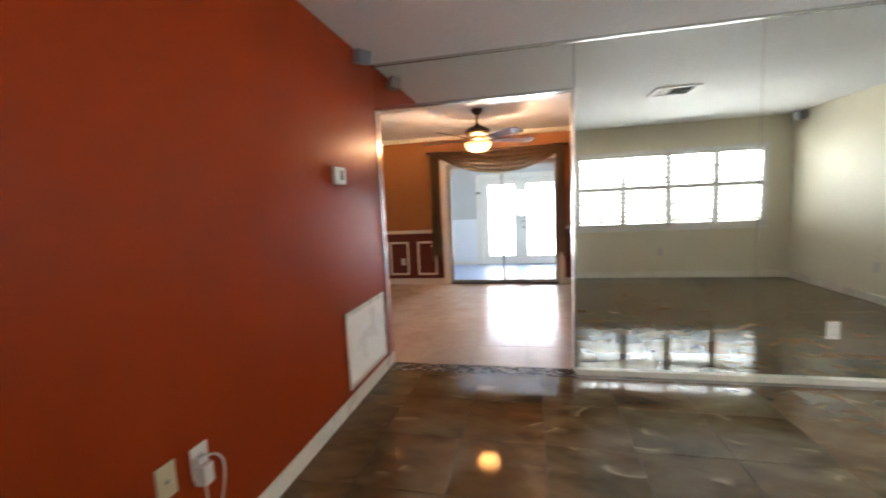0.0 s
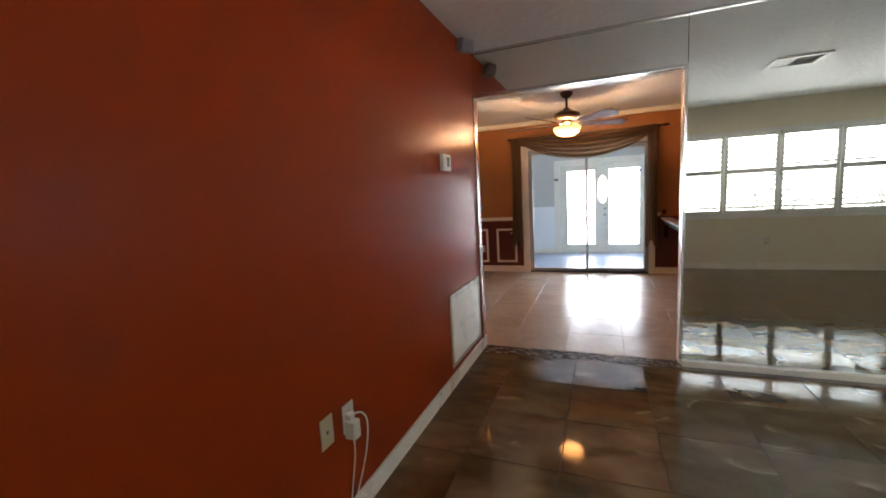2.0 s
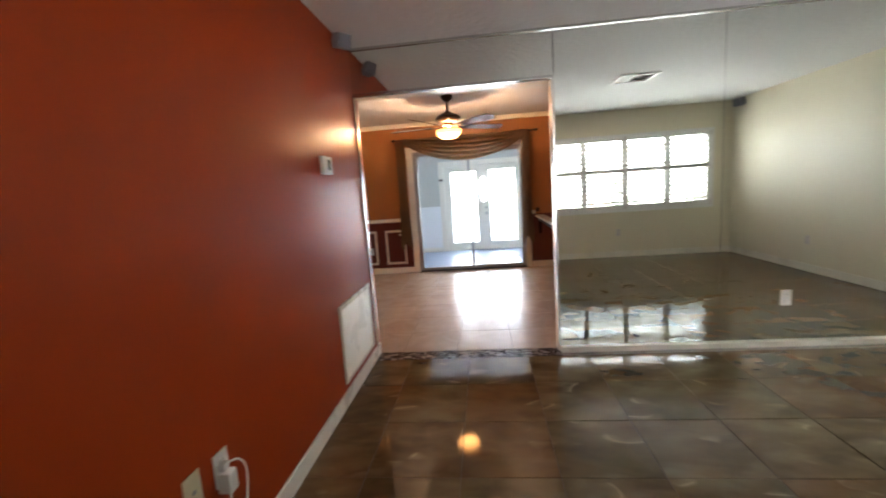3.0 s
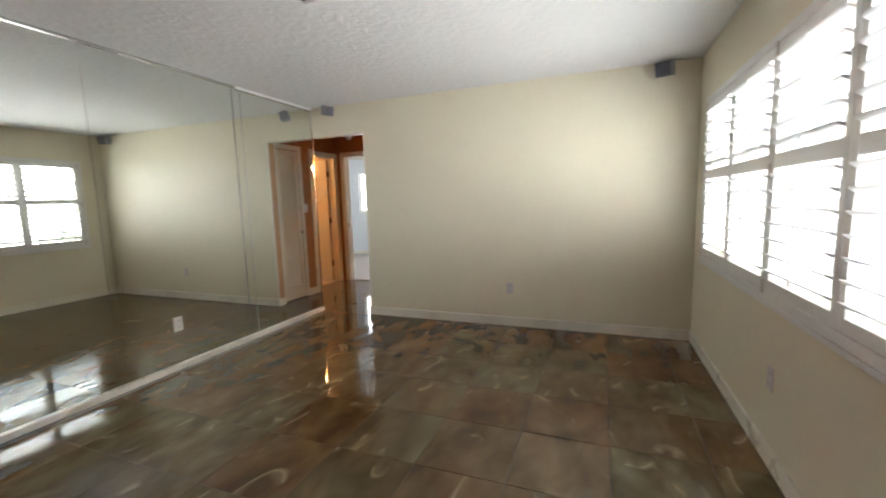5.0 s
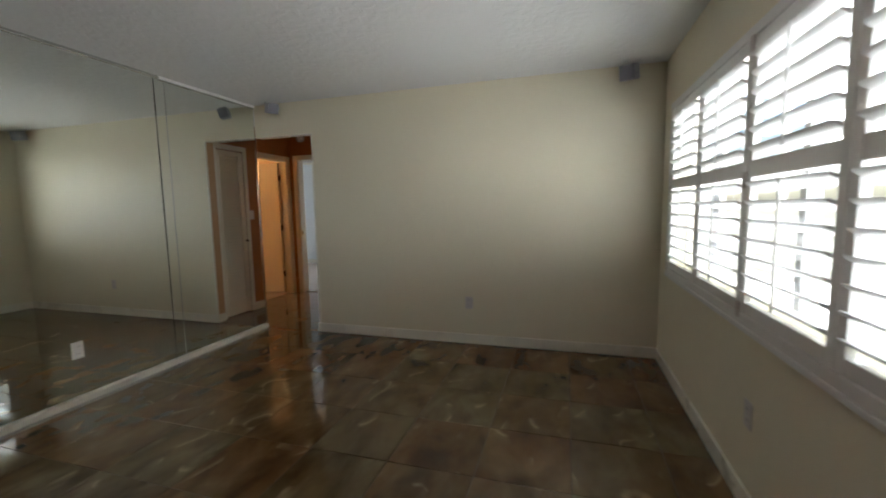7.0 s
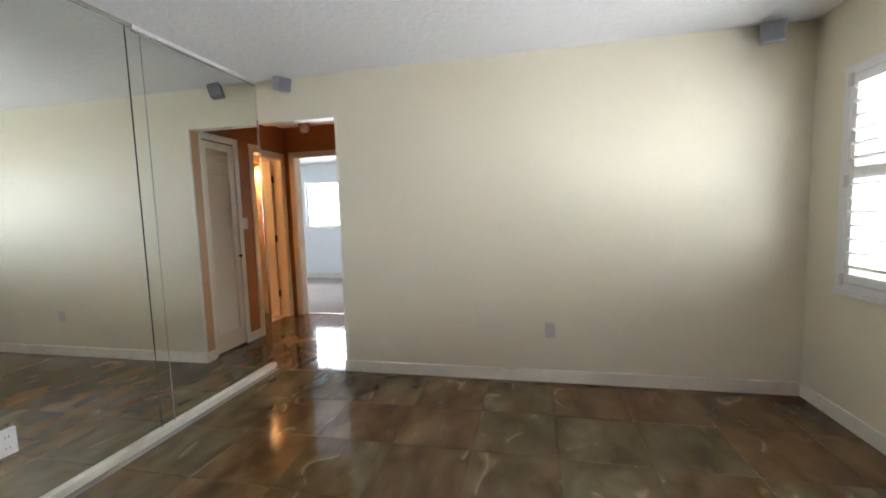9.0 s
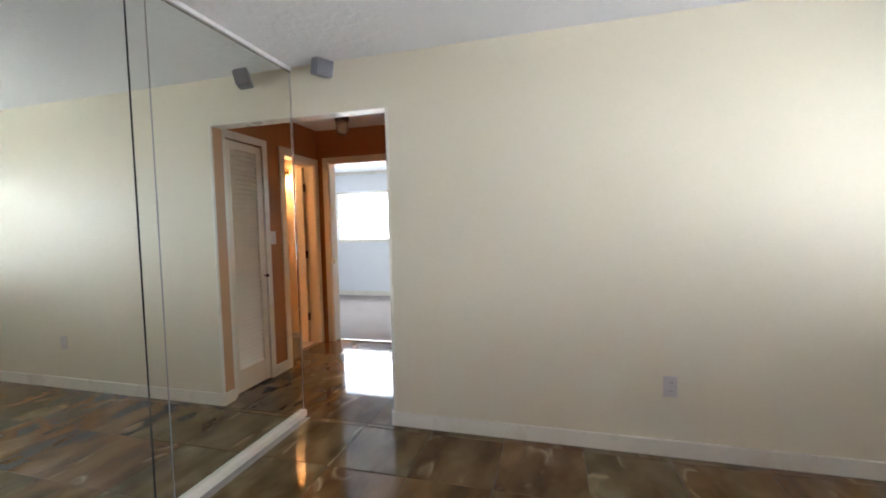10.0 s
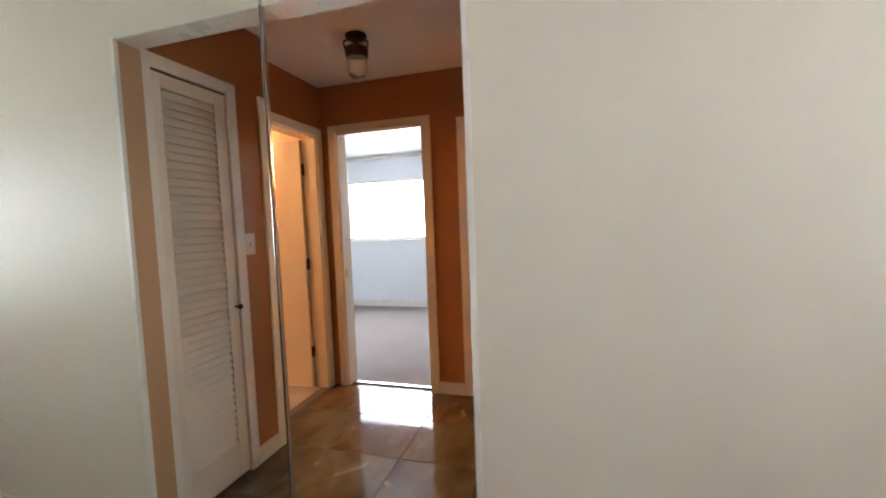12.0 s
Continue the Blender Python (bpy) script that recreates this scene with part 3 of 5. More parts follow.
solid("wainscot_sunroom", boxes((-3.4, -1.345, SUN_N - 0.010, SUN_N - 0.0005, SUN_Z + 0.1, 0.965)), COOL, "white beadboard under the grey sunroom wall", "wainscot")
solid("trim_french_doors", boxes((-1.345, -1.22, SUN_N - 0.03, SUN_N + 0.02, SUN_Z, 1.99), (0.55, 0.67, SUN_N - 0.03, SUN_N + 0.02, SUN_Z, 1.99),
                                 (-1.22, 0.55, SUN_N - 0.03, SUN_N + 0.02, 1.87, 1.99), bevel=0.006), WHITE, "white frame of the french doors", "door frame")
solid("sunroom_step", boxes((SLIDE_0, SLIDE_1, SUN_S, SUN_S + 0.02, SUN_Z, -0.01)), WHITE, "white riser at the sunroom step", "step")

# ---- things: mirrors ----
SEAMS = [OPEN_E + 0.006, 1.40, 2.594, EAST - 0.013]
mirror_wall = thing("mirror_wall", (2.0, MIRROR, 0.045), "wall of silvered mirror panels on a white sill, over the dining opening too", "mirror")
for k in range(3):
    x0, x1 = SEAMS[k] + (0.008 if k == 2 else 0.0015), SEAMS[k + 1] - (0.001 if k == 1 else 0.0015)
    part("mirror_panel", boxes((x0, x1, MIRROR, MIRROR + 0.006, 0.046, HIGH - 0.023)), MIRR, mirror_wall, "floor-to-ceiling mirror panel")
part("mirror_panel", boxes((WEST + 0.002, OPEN_E + 0.003, MIRROR, MIRROR + 0.006, OPEN_Z + 0.013, HIGH - 0.023)), MIRR, mirror_wall, "long mirror panel over the opening")
part("panel_edge", boxes((2.689, 2.691, MIRROR - 0.003, MIRROR - 0.0005, 0.046, HIGH - 0.045)), GREY_METAL, mirror_wall, "thin bright overlapping edge")
solid("mirror_backing", boxes((OPEN_E + 0.001, EAST - 0.004, MIRROR + 0.007, MIRROR + 0.0115, 0.046, HIGH - 0.023),
                              (WEST + 0.001, OPEN_E, MIRROR + 0.007, MIRROR + 0.0115, OPEN_Z + 0.013, HIGH - 0.023)), BLACK, "black backing showing in the mirror seams", "mirror backing")


# ---- things: window and shutters ----
def window_grid(name, x0, x1, z0, z1, y, mullions, rails, label):
    """An outer window frame in a wall that faces along y."""
    rows = [(x0, x0 + 0.04, y - 0.03, y, z0, z1), (x1 - 0.04, x1, y - 0.03, y, z0, z1), (x0 + 0.04, x1 - 0.04, y - 0.03, y, z0, z0 + 0.04), (x0 + 0.04, x1 - 0.04, y - 0.03, y, z1 - 0.04, z1)]
    rows += [(m - 0.018, m + 0.018, y - 0.025, y - 0.004, z0 + 0.04, z1 - 0.04) for m in mullions]
    xs = [x0 + 0.04] + [v for m in mullions for v in (m - 0.018, m + 0.018)] + [x1 - 0.04]
    rows += [(a, b, y - 0.02, y - 0.006, r - 0.012, r + 0.012) for r in rails for a, b in zip(xs[::2], xs[1::2])]
    top = tagged(new(name), label, "window", "", "structure")
    top.location = ((x0 + x1) / 2, y, z0)
    part("window_frame", boxes(*rows), WHITE, top)
    g = part("pane", boxes((x0 + 0.04, x1 - 0.04, y - 0.016, y - 0.012, z0 + 0.04, z1 - 0.04)), GLASS, top, "clear window glass")
    g.visible_shadow = False
    return top


PANELS = [(W0 + 0.055, 1.376), (1.376, 2.046), (2.046, 2.721), (2.721, W1 - 0.055)]
window_grid("window_1", W0 + 0.05, W1 - 0.05, WZ0 + 0.05, WZ1 - 0.05, SOUTH - 0.10, [1.376, 2.046, 2.721], [1.46],
            "white framed window behind the shutters")

frame_t = thing("shutter_frame", ((W0 + W1) / 2, SOUTH, WZ0), "white shutter frame round the wide window", "window frame")
part("window_frame", boxes((W0, W0 + 0.055, SOUTH - 0.01, SOUTH + 0.022, WZ0, WZ1), (W1 - 0.055, W1, SOUTH - 0.01, SOUTH + 0.022, WZ0, WZ1),
                           (W0 + 0.055, W1 - 0.055, SOUTH - 0.01, SOUTH + 0.022, WZ0, WZ0 + 0.045), (W0 + 0.055, W1 - 0.055, SOUTH - 0.01, SOUTH + 0.022, WZ1 - 0.045, WZ1), bevel=0.005), SHUTTER, frame_t)
part("window_sill", boxes((W0 - 0.006, W1 + 0.006, SOUTH, SOUTH + 0.026, WZ0 - 0.024, WZ0 - 0.0005), bevel=0.004), SHUTTER, frame_t)


def louvre(x0, x1, z, width, tilt, y):
    """One elliptical shutter louvre along x."""
    bm = bmesh.new()
    ring = []
    c, s = math.cos(radians(tilt)), math.sin(radians(tilt))
    for x in (x0, x1):
        r = []
        for i in range(10):
            a = 2 * math.pi * i / 10
            p, q = width / 2 * math.cos(a), 0.0072 * math.sin(a)
            r.append(bm.verts.new((x, y + p * c - q * s, z + p * s + q * c)))
        ring.append(r)
    for i in range(10):
        j = (i + 1) % 10
        bm.faces.new((ring[0][i], ring[0][j], ring[1][j], ring[1][i]))
    bm.faces.new(ring[0][::-1])
    bm.faces.new(ring[1])
    return bm


SHZ = (WZ0 + 0.048, 0.888, 1.421, 1.491, 1.940, WZ1 - 0.048)


def shutter(x0, x1, hinge):
    y = SOUTH + 0.004
    t = thing("plantation_shutter", ((x0 + x1) / 2, y, SHZ[0]), "white plantation shutter with open louvres in two rows", "window shutter", "window shutters")
    st = 0.045
    part("stile", boxes((x0 + 0.002, x0 + st, y - 0.014, y + 0.014, SHZ[0], SHZ[5]), bevel=0.003), SHUTTER, t)
    part("stile", boxes((x1 - st, x1 - 0.002, y - 0.014, y + 0.014, SHZ[0], SHZ[5]), bevel=0.003), SHUTTER, t)
    for a, b in ((SHZ[0], SHZ[1]), (SHZ[2], SHZ[3]), (SHZ[4], SHZ[5])):
        part("rail", boxes((x0 + st, x1 - st, y - 0.013, y + 0.013, a, b), bevel=0.003), SHUTTER, t)
    for lo, hi, n, tilt in ((SHZ[1], SHZ[2], 7, 26), (SHZ[3], SHZ[4], 6, 24)):
        step = (hi - lo) / n
        for i in range(n):
            part("louvre", louvre(x0 + st + 0.002, x1 - st - 0.002, lo + (i + 0.5) * step, 0.086, tilt, y), SHUTTER, t, smooth=True)
    hx = x0 - 0.002 if hinge else x1 + 0.002
    mid = (x0 + x1) / 2 - 0.02
    for a, b in ((SHZ[1] + 0.03, SHZ[2] - 0.02), (SHZ[3] + 0.02, SHZ[4] - 0.02)):
        part("tilt_rod", boxes((mid - 0.004, mid + 0.004, y + 0.038, y + 0.046, a, b), bevel=0.002), SHUTTER, t, "slim white tilt rod")
    for z in (0.85, 1.412, 1.97):
        part("hinge", boxes((hx - 0.014, hx + 0.014, y + 0.0145, y + 0.0225, z - 0.035, z + 0.035), bevel=0.002), AGED, t, "small greyed hinge")
    return t


for k, (a, b) in enumerate(PANELS):
    shutter(a, b, k % 2 == 0)

# bedroom window
bw = tagged(new("window_2"), "bright bedroom window in a white frame", "window", "", "structure")
bw.location = (BED_E, 4.63, 1.09)
bx = BED_E + 0.05
part("window_frame", boxes((bx, bx + 0.03, 3.68, 3.72, 1.09, 2.06), (bx, bx + 0.03, 5.54, 5.58, 1.09, 2.06), (bx, bx + 0.03, 3.72, 5.54, 1.09, 1.13),
                           (bx, bx + 0.03, 3.72, 5.54, 2.02, 2.06)), WHITE, bw)
g = part("pane", boxes((bx + 0.010, bx + 0.014, 3.72, 5.54, 1.13, 2.02)), GLASS, bw, "clear window glass")
g.visible_shadow = False
part("window_sill", boxes((BED_E - 0.03, BED_E - 0.0005, 3.64, 5.62, 1.065, 1.0895), bevel=0.005), WHITE, bw)
solid("trim_bedroom_crown", boxes((BED_E - 0.04, BED_E, BED_S, BED_N, HIGH - 0.05, HIGH), bevel=0.01), WHITE, "white bedroom crown moulding", "crown moulding")

# ---- things on the living room walls ----


def plate(x, y, z, out, kind, label):
    """An electrical plate; out is the way it faces: +x, -x, +y or -y."""
    w, h, d = 0.073, 0.117, 0.006
    t = thing("outlet" if kind == "outlet" else kind, (x, y, z), label, "wall outlet" if kind == "outlet" else "wall plate")

    def b(u0, u1, s, e, d0, d1, bev=0.0):
        if out[1] == "x":
            lo, hi = sorted((x + d0 * (1 if out[0] == "+" else -1), x + d1 * (1 if out[0] == "+" else -1)))
            return boxes((lo, hi, y + u0, y + u1, z + s, z + e), bevel=bev)
        lo, hi = sorted((y + d0 * (1 if out[0] == "+" else -1), y + d1 * (1 if out[0] == "+" else -1)))
        return boxes((x + u0, x + u1, lo, hi, z + s, z + e), bevel=bev)
    mat = IVORY if "ivory" in label else AGED if "greyed" in label else PLASTIC
    part("plate", b(-w / 2, w / 2, -h / 2, h / 2, 0.0005, d, 0.002), mat, t)
    if kind == "outlet":
        for c in (-0.025, 0.025):
            part("socket", b(-0.017, 0.017, c - 0.014, c + 0.014, d, d + 0.002, 0.0008), mat, t)
            for u in (-0.007, 0.007):
                part("slot", b(u - 0.0012, u + 0.0012, c - 0.004, c + 0.006, d + 0.0021, d + 0.0026), BLACK, t, "dark slot")
    elif kind == "light_switch":
        part("toggle", b(-0.005, 0.005, -0.012, 0.012, d, d + 0.009, 0.002), mat, t)
    else:
        part("jack", b(-0.006, 0.006, -0.006, 0.006, d, d + 0.006, 0.002), GREY_METAL, t, "small coaxial jack")
    part("screw", b(-0.002, 0.002, -0.002, 0.002, d, d + 0.001), mat, t)
    return t


plate(WEST, 0.993, 0.464, "+x", "cable_plate", "ivory cable jack plate on the red wall")
plate(WEST, 1.130, 0.450, "+x", "outlet", "white outlet on the red wall with a charger plugged in")
plate(EAST, 0.739, 0.401, "-x", "outlet", "greyed white outlet on the cream wall")
plate(1.93, SOUTH, 0.420, "+y", "outlet", "greyed white outlet on the cream wall under the window")
plate(1.866, MIRROR, 0.375, "-y", "outlet", "white outlet set in the mirror wall")
plate(4.404, HALL_S, 1.262, "+y", "light_switch", "white light switch on the orange hall wall")
plate(-2.25, DINE_N - 0.006, 0.389, "-y", "outlet", "white outlet on the maroon wainscot")

nail = thing("nail_hole", (0.45, SOUTH, 1.241), "small dark nail hole in the cream wall", "nail hole")
part("hole", lathe(bmesh.new(), [(0.003, SOUTH + 0.0002), (0.002, SOUTH + 0.0012)], (0.45, 0, 1.241), 10, "Y"), REVEAL, nail)
knob = thing("wall_hook", (-1.735, DINE_N - 0.006, 0.655), "small white knob on the maroon wainscot", "hook")
part("knob", lathe(bmesh.new(), [(0.010, DINE_N - 0.0065), (0.008, DINE_N - 0.02), (0.018, DINE_N - 0.03), (0.016, DINE_N - 0.042), (0.006, DINE_N - 0.046)], (-1.735, 0, 0.655), 14, "Y"), PLASTIC, knob, smooth=True)

CY, CZ = 1.112, 0.422
charger = thing("phone_charger", (WEST + 0.009, CY, CZ), "white phone charger with two white cables in the outlet", "charger")
part("body", boxes((WEST + 0.0095, WEST + 0.058, CY - 0.022, CY + 0.022, CZ - 0.045, CZ + 0.030), bevel=0.007), PLASTIC, charger)
part("plug", boxes((WEST + 0.0095, WEST + 0.036, CY - 0.014, CY + 0.020, CZ + 0.031, CZ + 0.056), bevel=0.005), PLASTIC, charger)
c1 = [(WEST + 0.034, CY + 0.018, CZ + 0.048), (WEST + 0.052, CY + 0.040, CZ + 0.044), (WEST + 0.062, CY + 0.062, CZ + 0.005), (WEST + 0.062, CY + 0.058, CZ - 0.07), (WEST + 0.058, CY + 0.030, CZ - 0.16),
      (WEST + 0.050, CY - 0.020, CZ - 0.26), (WEST + 0.045, CY - 0.065, CZ - 0.34), (WEST + 0.055, CY - 0.10, 0.010), (WEST + 0.10, CY - 0.17, 0.004), (WEST + 0.16, CY - 0.27, 0.004)]
c2 = [(WEST + 0.034, CY, CZ - 0.044), (WEST + 0.035, CY + 0.002, CZ - 0.10), (WEST + 0.033, CY - 0.010, CZ - 0.17), (WEST + 0.032, CY - 0.035, CZ - 0.26), (WEST + 0.034, CY - 0.060, CZ - 0.35), (WEST + 0.045, CY - 0.085, 0.008), (WEST + 0.085, CY - 0.13, 0.004)]


def smooth_path(points, n=6):
    out = []
    p = [Vector(q) for q in points]
    for i in range(len(p) - 1):
        a, b, c, d = p[max(i - 1, 0)], p[i], p[i + 1], p[min(i + 2, len(p) - 1)]
        for k in range(n):
            t = k / n
            out.append(0.5 * ((2 * b) + (c - a) * t + (2 * a - 5 * b + 4 * c - d) * t * t + (3 * b - a - 3 * c + d) * t ** 3))
    out.append(p[-1])
    return out


for c in (c1, c2):
    part("cable", tube(bmesh.new(), smooth_path(c), 0.0034), PLASTIC, charger, smooth=True)

thermo = thing("thermostat", (WEST, 2.375, 1.484), "white wall thermostat with a grey display", "thermostat")
part("body", boxes((WEST + 0.0005, WEST + 0.028, 2.305, 2.445, 1.484, 1.592), bevel=0.008), PLASTIC, thermo)
part("display", boxes((WEST + 0.0281, WEST + 0.0295, 2.365, 2.415, 1.510, 1.572)), SCREEN, thermo, "grey display")
for i in range(3):
    part("button", boxes((WEST + 0.0281, WEST + 0.031, 2.322 + i * 0.0, 2.345, 1.505 + i * 0.024, 1.520 + i * 0.024), bevel=0.002), PLASTIC, thermo)

grille = thing("return_air_grille", (WEST, 2.686, 0.137), "white return-air grille low on the red wall", "air grille")
gy0, gy1, gz0, gz1 = 2.344, 3.028, 0.137, 0.653
part("frame", boxes((WEST + 0.0005, WEST + 0.012, gy0, gy0 + 0.03, gz0, gz1), (WEST + 0.0005, WEST + 0.012, gy1 - 0.03, gy1, gz0, gz1),
                    (WEST + 0.0005, WEST + 0.012, gy0 + 0.03, gy1 - 0.03, gz0, gz0 + 0.03), (WEST + 0.0005, WEST + 0.012, gy0 + 0.03, gy1 - 0.03, gz1 - 0.03, gz1), bevel=0.002), WHITE, grille)
part("backing", boxes((WEST + 0.0005, WEST + 0.002, gy0 + 0.03, gy1 - 0.03, gz0 + 0.03, gz1 - 0.03)), WHITE, grille, "white filter behind the slats")
slats = 34
for i in range(slats):
    z = gz0 + 0.032 + (gz1 - gz0 - 0.064) * (i + 0.5) / slats
    bm = bmesh.new()
    vs = [bm.verts.new((WEST + a, y, z + b)) for y in (gy0 + 0.03, gy1 - 0.03) for a, b in ((0.003, 0.005), (0.010, -0.004), (0.0112, -0.004), (0.0042, 0.005))]
    for f in ((0, 1, 5, 4), (1, 2, 6, 5), (2, 3, 7, 6), (3, 0, 4, 7), (0, 3, 2, 1), (4, 5, 6, 7)):
        bm.faces.new([vs[q] for q in f])
    part("slat", bm, WHITE, grille)


def speaker(x, y, z, turn, wall_way, label, size=1.0):
    """A small cube loudspeaker tilted down, on a stub bracket. turn: degrees round z by which it faces."""
    t = thing("wall_speaker", (x, y, z), label, "speaker", "surround speakers")
    m = Matrix.Translation((x, y, z)) @ Euler((radians(14), 0, radians(turn))).to_matrix().to_4x4() @ Matrix.Scale(size, 4)
    bm = boxes((-0.065, 0.065, -0.03, 0.075, -0.06, 0.06), bevel=0.012)
    bmesh.ops.transform(bm, matrix=m, verts=bm.verts)
    part("cabinet", bm, GREY_PLASTIC, t, smooth=True)
    bm = boxes((-0.056, 0.056, -0.037, -0.0305, -0.051, 0.051), bevel=0.003)
    bmesh.ops.transform(bm, matrix=m, verts=bm.verts)
    part("speaker_grille", bm, GRILLE_CLOTH, t, "dark grey mesh front")
    a, b = Vector((x, y, z)), Vector((x, y, z)) + Vector(wall_way)
    part("bracket", tube(bmesh.new(), [a + (b - a) * k / 4 for k in range(5)], 0.012), GREY_PLASTIC, t)
    return t


switch = thing("wall_box", (0.53, DINE_N - 0.001, 0.93), "small dark box on the burnt orange wall above the ledge", "wall box")
part("body", boxes((0.505, 0.56, DINE_N - 0.02, DINE_N - 0.001, 0.90, 0.965), bevel=0.004), BRONZE, switch)
speaker(EAST - 0.100, 2.780, 2.365, -28, (0.100, 0, 0.02), "small grey wall speaker above the hall opening", 0.88)
speaker(EAST - 0.110, -0.60, 2.355, -115, (0.110, 0, 0.02), "small grey wall speaker high in the window corner", 1.0)
speaker(WEST + 0.075, 2.76, 2.375, 50, (-0.075, 0, 0.01), "small grey wall speaker high on the red wall", 0.78)

vent = thing("ceiling_vent", (1.435, 1.32, HIGH), "white ceiling vent with angled slats, one bank greyed for shade", "air vent")
vx0, vx1, vy0, vy1 = 1.215, 1.645, 1.10, 1.48
part("frame", boxes((vx0, vx0 + 0.04, vy0, vy1, HIGH - 0.018, HIGH - 0.0005), (vx1 - 0.04, vx1, vy0, vy1, HIGH - 0.018, HIGH - 0.0005),
                    (vx0 + 0.04, vx1 - 0.04, vy0, vy0 + 0.04, HIGH - 0.018, HIGH - 0.0005), (vx0 + 0.04, vx1 - 0.04, vy1 - 0.04, vy1, HIGH - 0.018, HIGH - 0.0005), bevel=0.003), SHUTTER, vent)
# A flat black sheet stands in for the depth and shade of the duct.
part("backing", boxes((vx0 + 0.04, vx1 - 0.04, vy0 + 0.04, vy1 - 0.04, HIGH - 0.003, HIGH - 0.001)), DUCT_SHADE, vent, "near-black sheet for the shade inside the duct")
for i in range(12):
    x = vx0 + 0.055 + i * (vx1 - vx0 - 0.11) / 11
    one_way = i < 5
    bm = boxes((-0.001, 0.001, vy0 + 0.04, vy1 - 0.04, -0.007, 0.007))
    bmesh.ops.transform(bm, matrix=Matrix.Translation((x, 0, HIGH - 0.012)) @ Euler((0, radians(-50 if one_way else 40), 0)).to_matrix().to_4x4(), verts=bm.verts)
    # Slats tilted the other way get a greyer colour for their shade.
    part("slat", bm, SHUTTER if one_way else AGED, vent)

# ---- things in the hall ----


def louvre_door():
    x0, x1, y = 3.884, 4.292, HALL_S + 0.004
    t = thing("closet_door", (x0, y, 0), "closed cream louvred closet door in the hall", "door")
    z0, z1 = 0.015, 2.05
    part("stile", boxes((x0, x0 + 0.048, y - 0.03, y, z0, z1), bevel=0.003), DOORS, t)
    part("stile", boxes((x1 - 0.070, x1, y - 0.03, y, z0, z1), bevel=0.003), DOORS, t)
    for a, b in ((z0, 0.20), (1.985, z1)):
        part("rail", boxes((x0 + 0.048, x1 - 0.070, y - 0.03, y, a, b), bevel=0.003), DOORS, t)
    n = 46
    for i in range(n):
        z = 0.20 + (1.985 - 0.20) * (i + 0.5) / n
        bm = boxes((x0 + 0.048, x1 - 0.070, -0.027, 0.027, -0.003, 0.003), bevel=0.002)
        bmesh.ops.transform(bm, matrix=Matrix.Translation((0, y - 0.015, z)) @ Euler((radians(-62), 0, 0)).to_matrix().to_4x4(), verts=bm.verts)
        part("louvre", bm, DOORS, t)
    part("backing", boxes((x0 + 0.049, x1 - 0.071, y - 0.037, y - 0.033, 0.2, 1.98)), DOORS, t)
    part("knob", lathe(bmesh.new(), [(0.006, 0), (0.006, 0.02), (0.014, 0.026), (0.016, 0.036), (0.010, 0.043)], (x1 - 0.026, y, 0.935), 14, "Y"), BRONZE, t, "small dark knob", smooth=True)
    return t


louvre_door()


def slab_door(name, x, y, w, h, turn, label, hinges, hinge_out=1, knob=True):
    """A plain flush door, hinged at x, y; at turn 0 it runs along +x and is 35 mm thick towards +y."""
    t = thing(name, (x, y, 0.012), label, "door")
    t.rotation_euler = (0, 0, radians(turn))
    part("slab", boxes((0.002, w, 0, 0.035, 0, h), bevel=0.003), DOORS, t, world=False)
    for z in hinges:
        part("hinge", boxes((-0.013, -0.001, -0.004, 0.032, z - 0.045, z + 0.045), bevel=0.002), BRONZE, t, "dark bronze hinge", world=False)
    if knob:
        for s, y0 in ((-1, 0), (1, 0.035)):
            part("knob", lathe(bmesh.new(), [(0.022, y0), (0.022, y0 + s * 0.006), (0.010, y0 + s * 0.012), (0.010, y0 + s * 0.03), (0.026, y0 + s * 0.04), (0.026, y0 + s * 0.055), (0.014, y0 + s * 0.066)],
                               (w - 0.06, 0, 0.93), 16, "Y"), BRONZE, t, "round dark knob", smooth=True, world=False)
    return t


slab_door("washroom_door", N1 - 0.014, HALL_N + THICK + 0.006, 0.76, 2.03, 96, "cream washroom door standing open", (0.30, 1.03, 1.80))
slab_door("linen_door", HALL_E + 0.012, 2.434, 0.372, 2.03, 90, "closed narrow cream linen closet door", (0.3, 1.8), knob=False)
knob = thing("linen_door_knob", (HALL_E - 0.024, 2.775, 0.94), "round dark knob on the linen closet door", "door knob")
part("knob", lathe(bmesh.new(), [(0.020, HALL_E - 0.023), (0.020, HALL_E - 0.029), (0.008, HALL_E - 0.034), (0.010, HALL_E - 0.05), (0.024, HALL_E - 0.06), (0.024, HALL_E - 0.073), (0.012, HALL_E - 0.082)],
                   (0, 2.775, 0.94), 16, "X"), BRONZE, knob, smooth=True)
plate_t = thing("strike_plate", (HALL_E + 0.03, 3.876, 0.95), "small metal strike plate on the bedroom door jamb", "strike plate")
part("plate", boxes((HALL_E + 0.02, HALL_E + 0.05, 3.8755, 3.8775, 0.92, 0.98)), BRASS, plate_t)

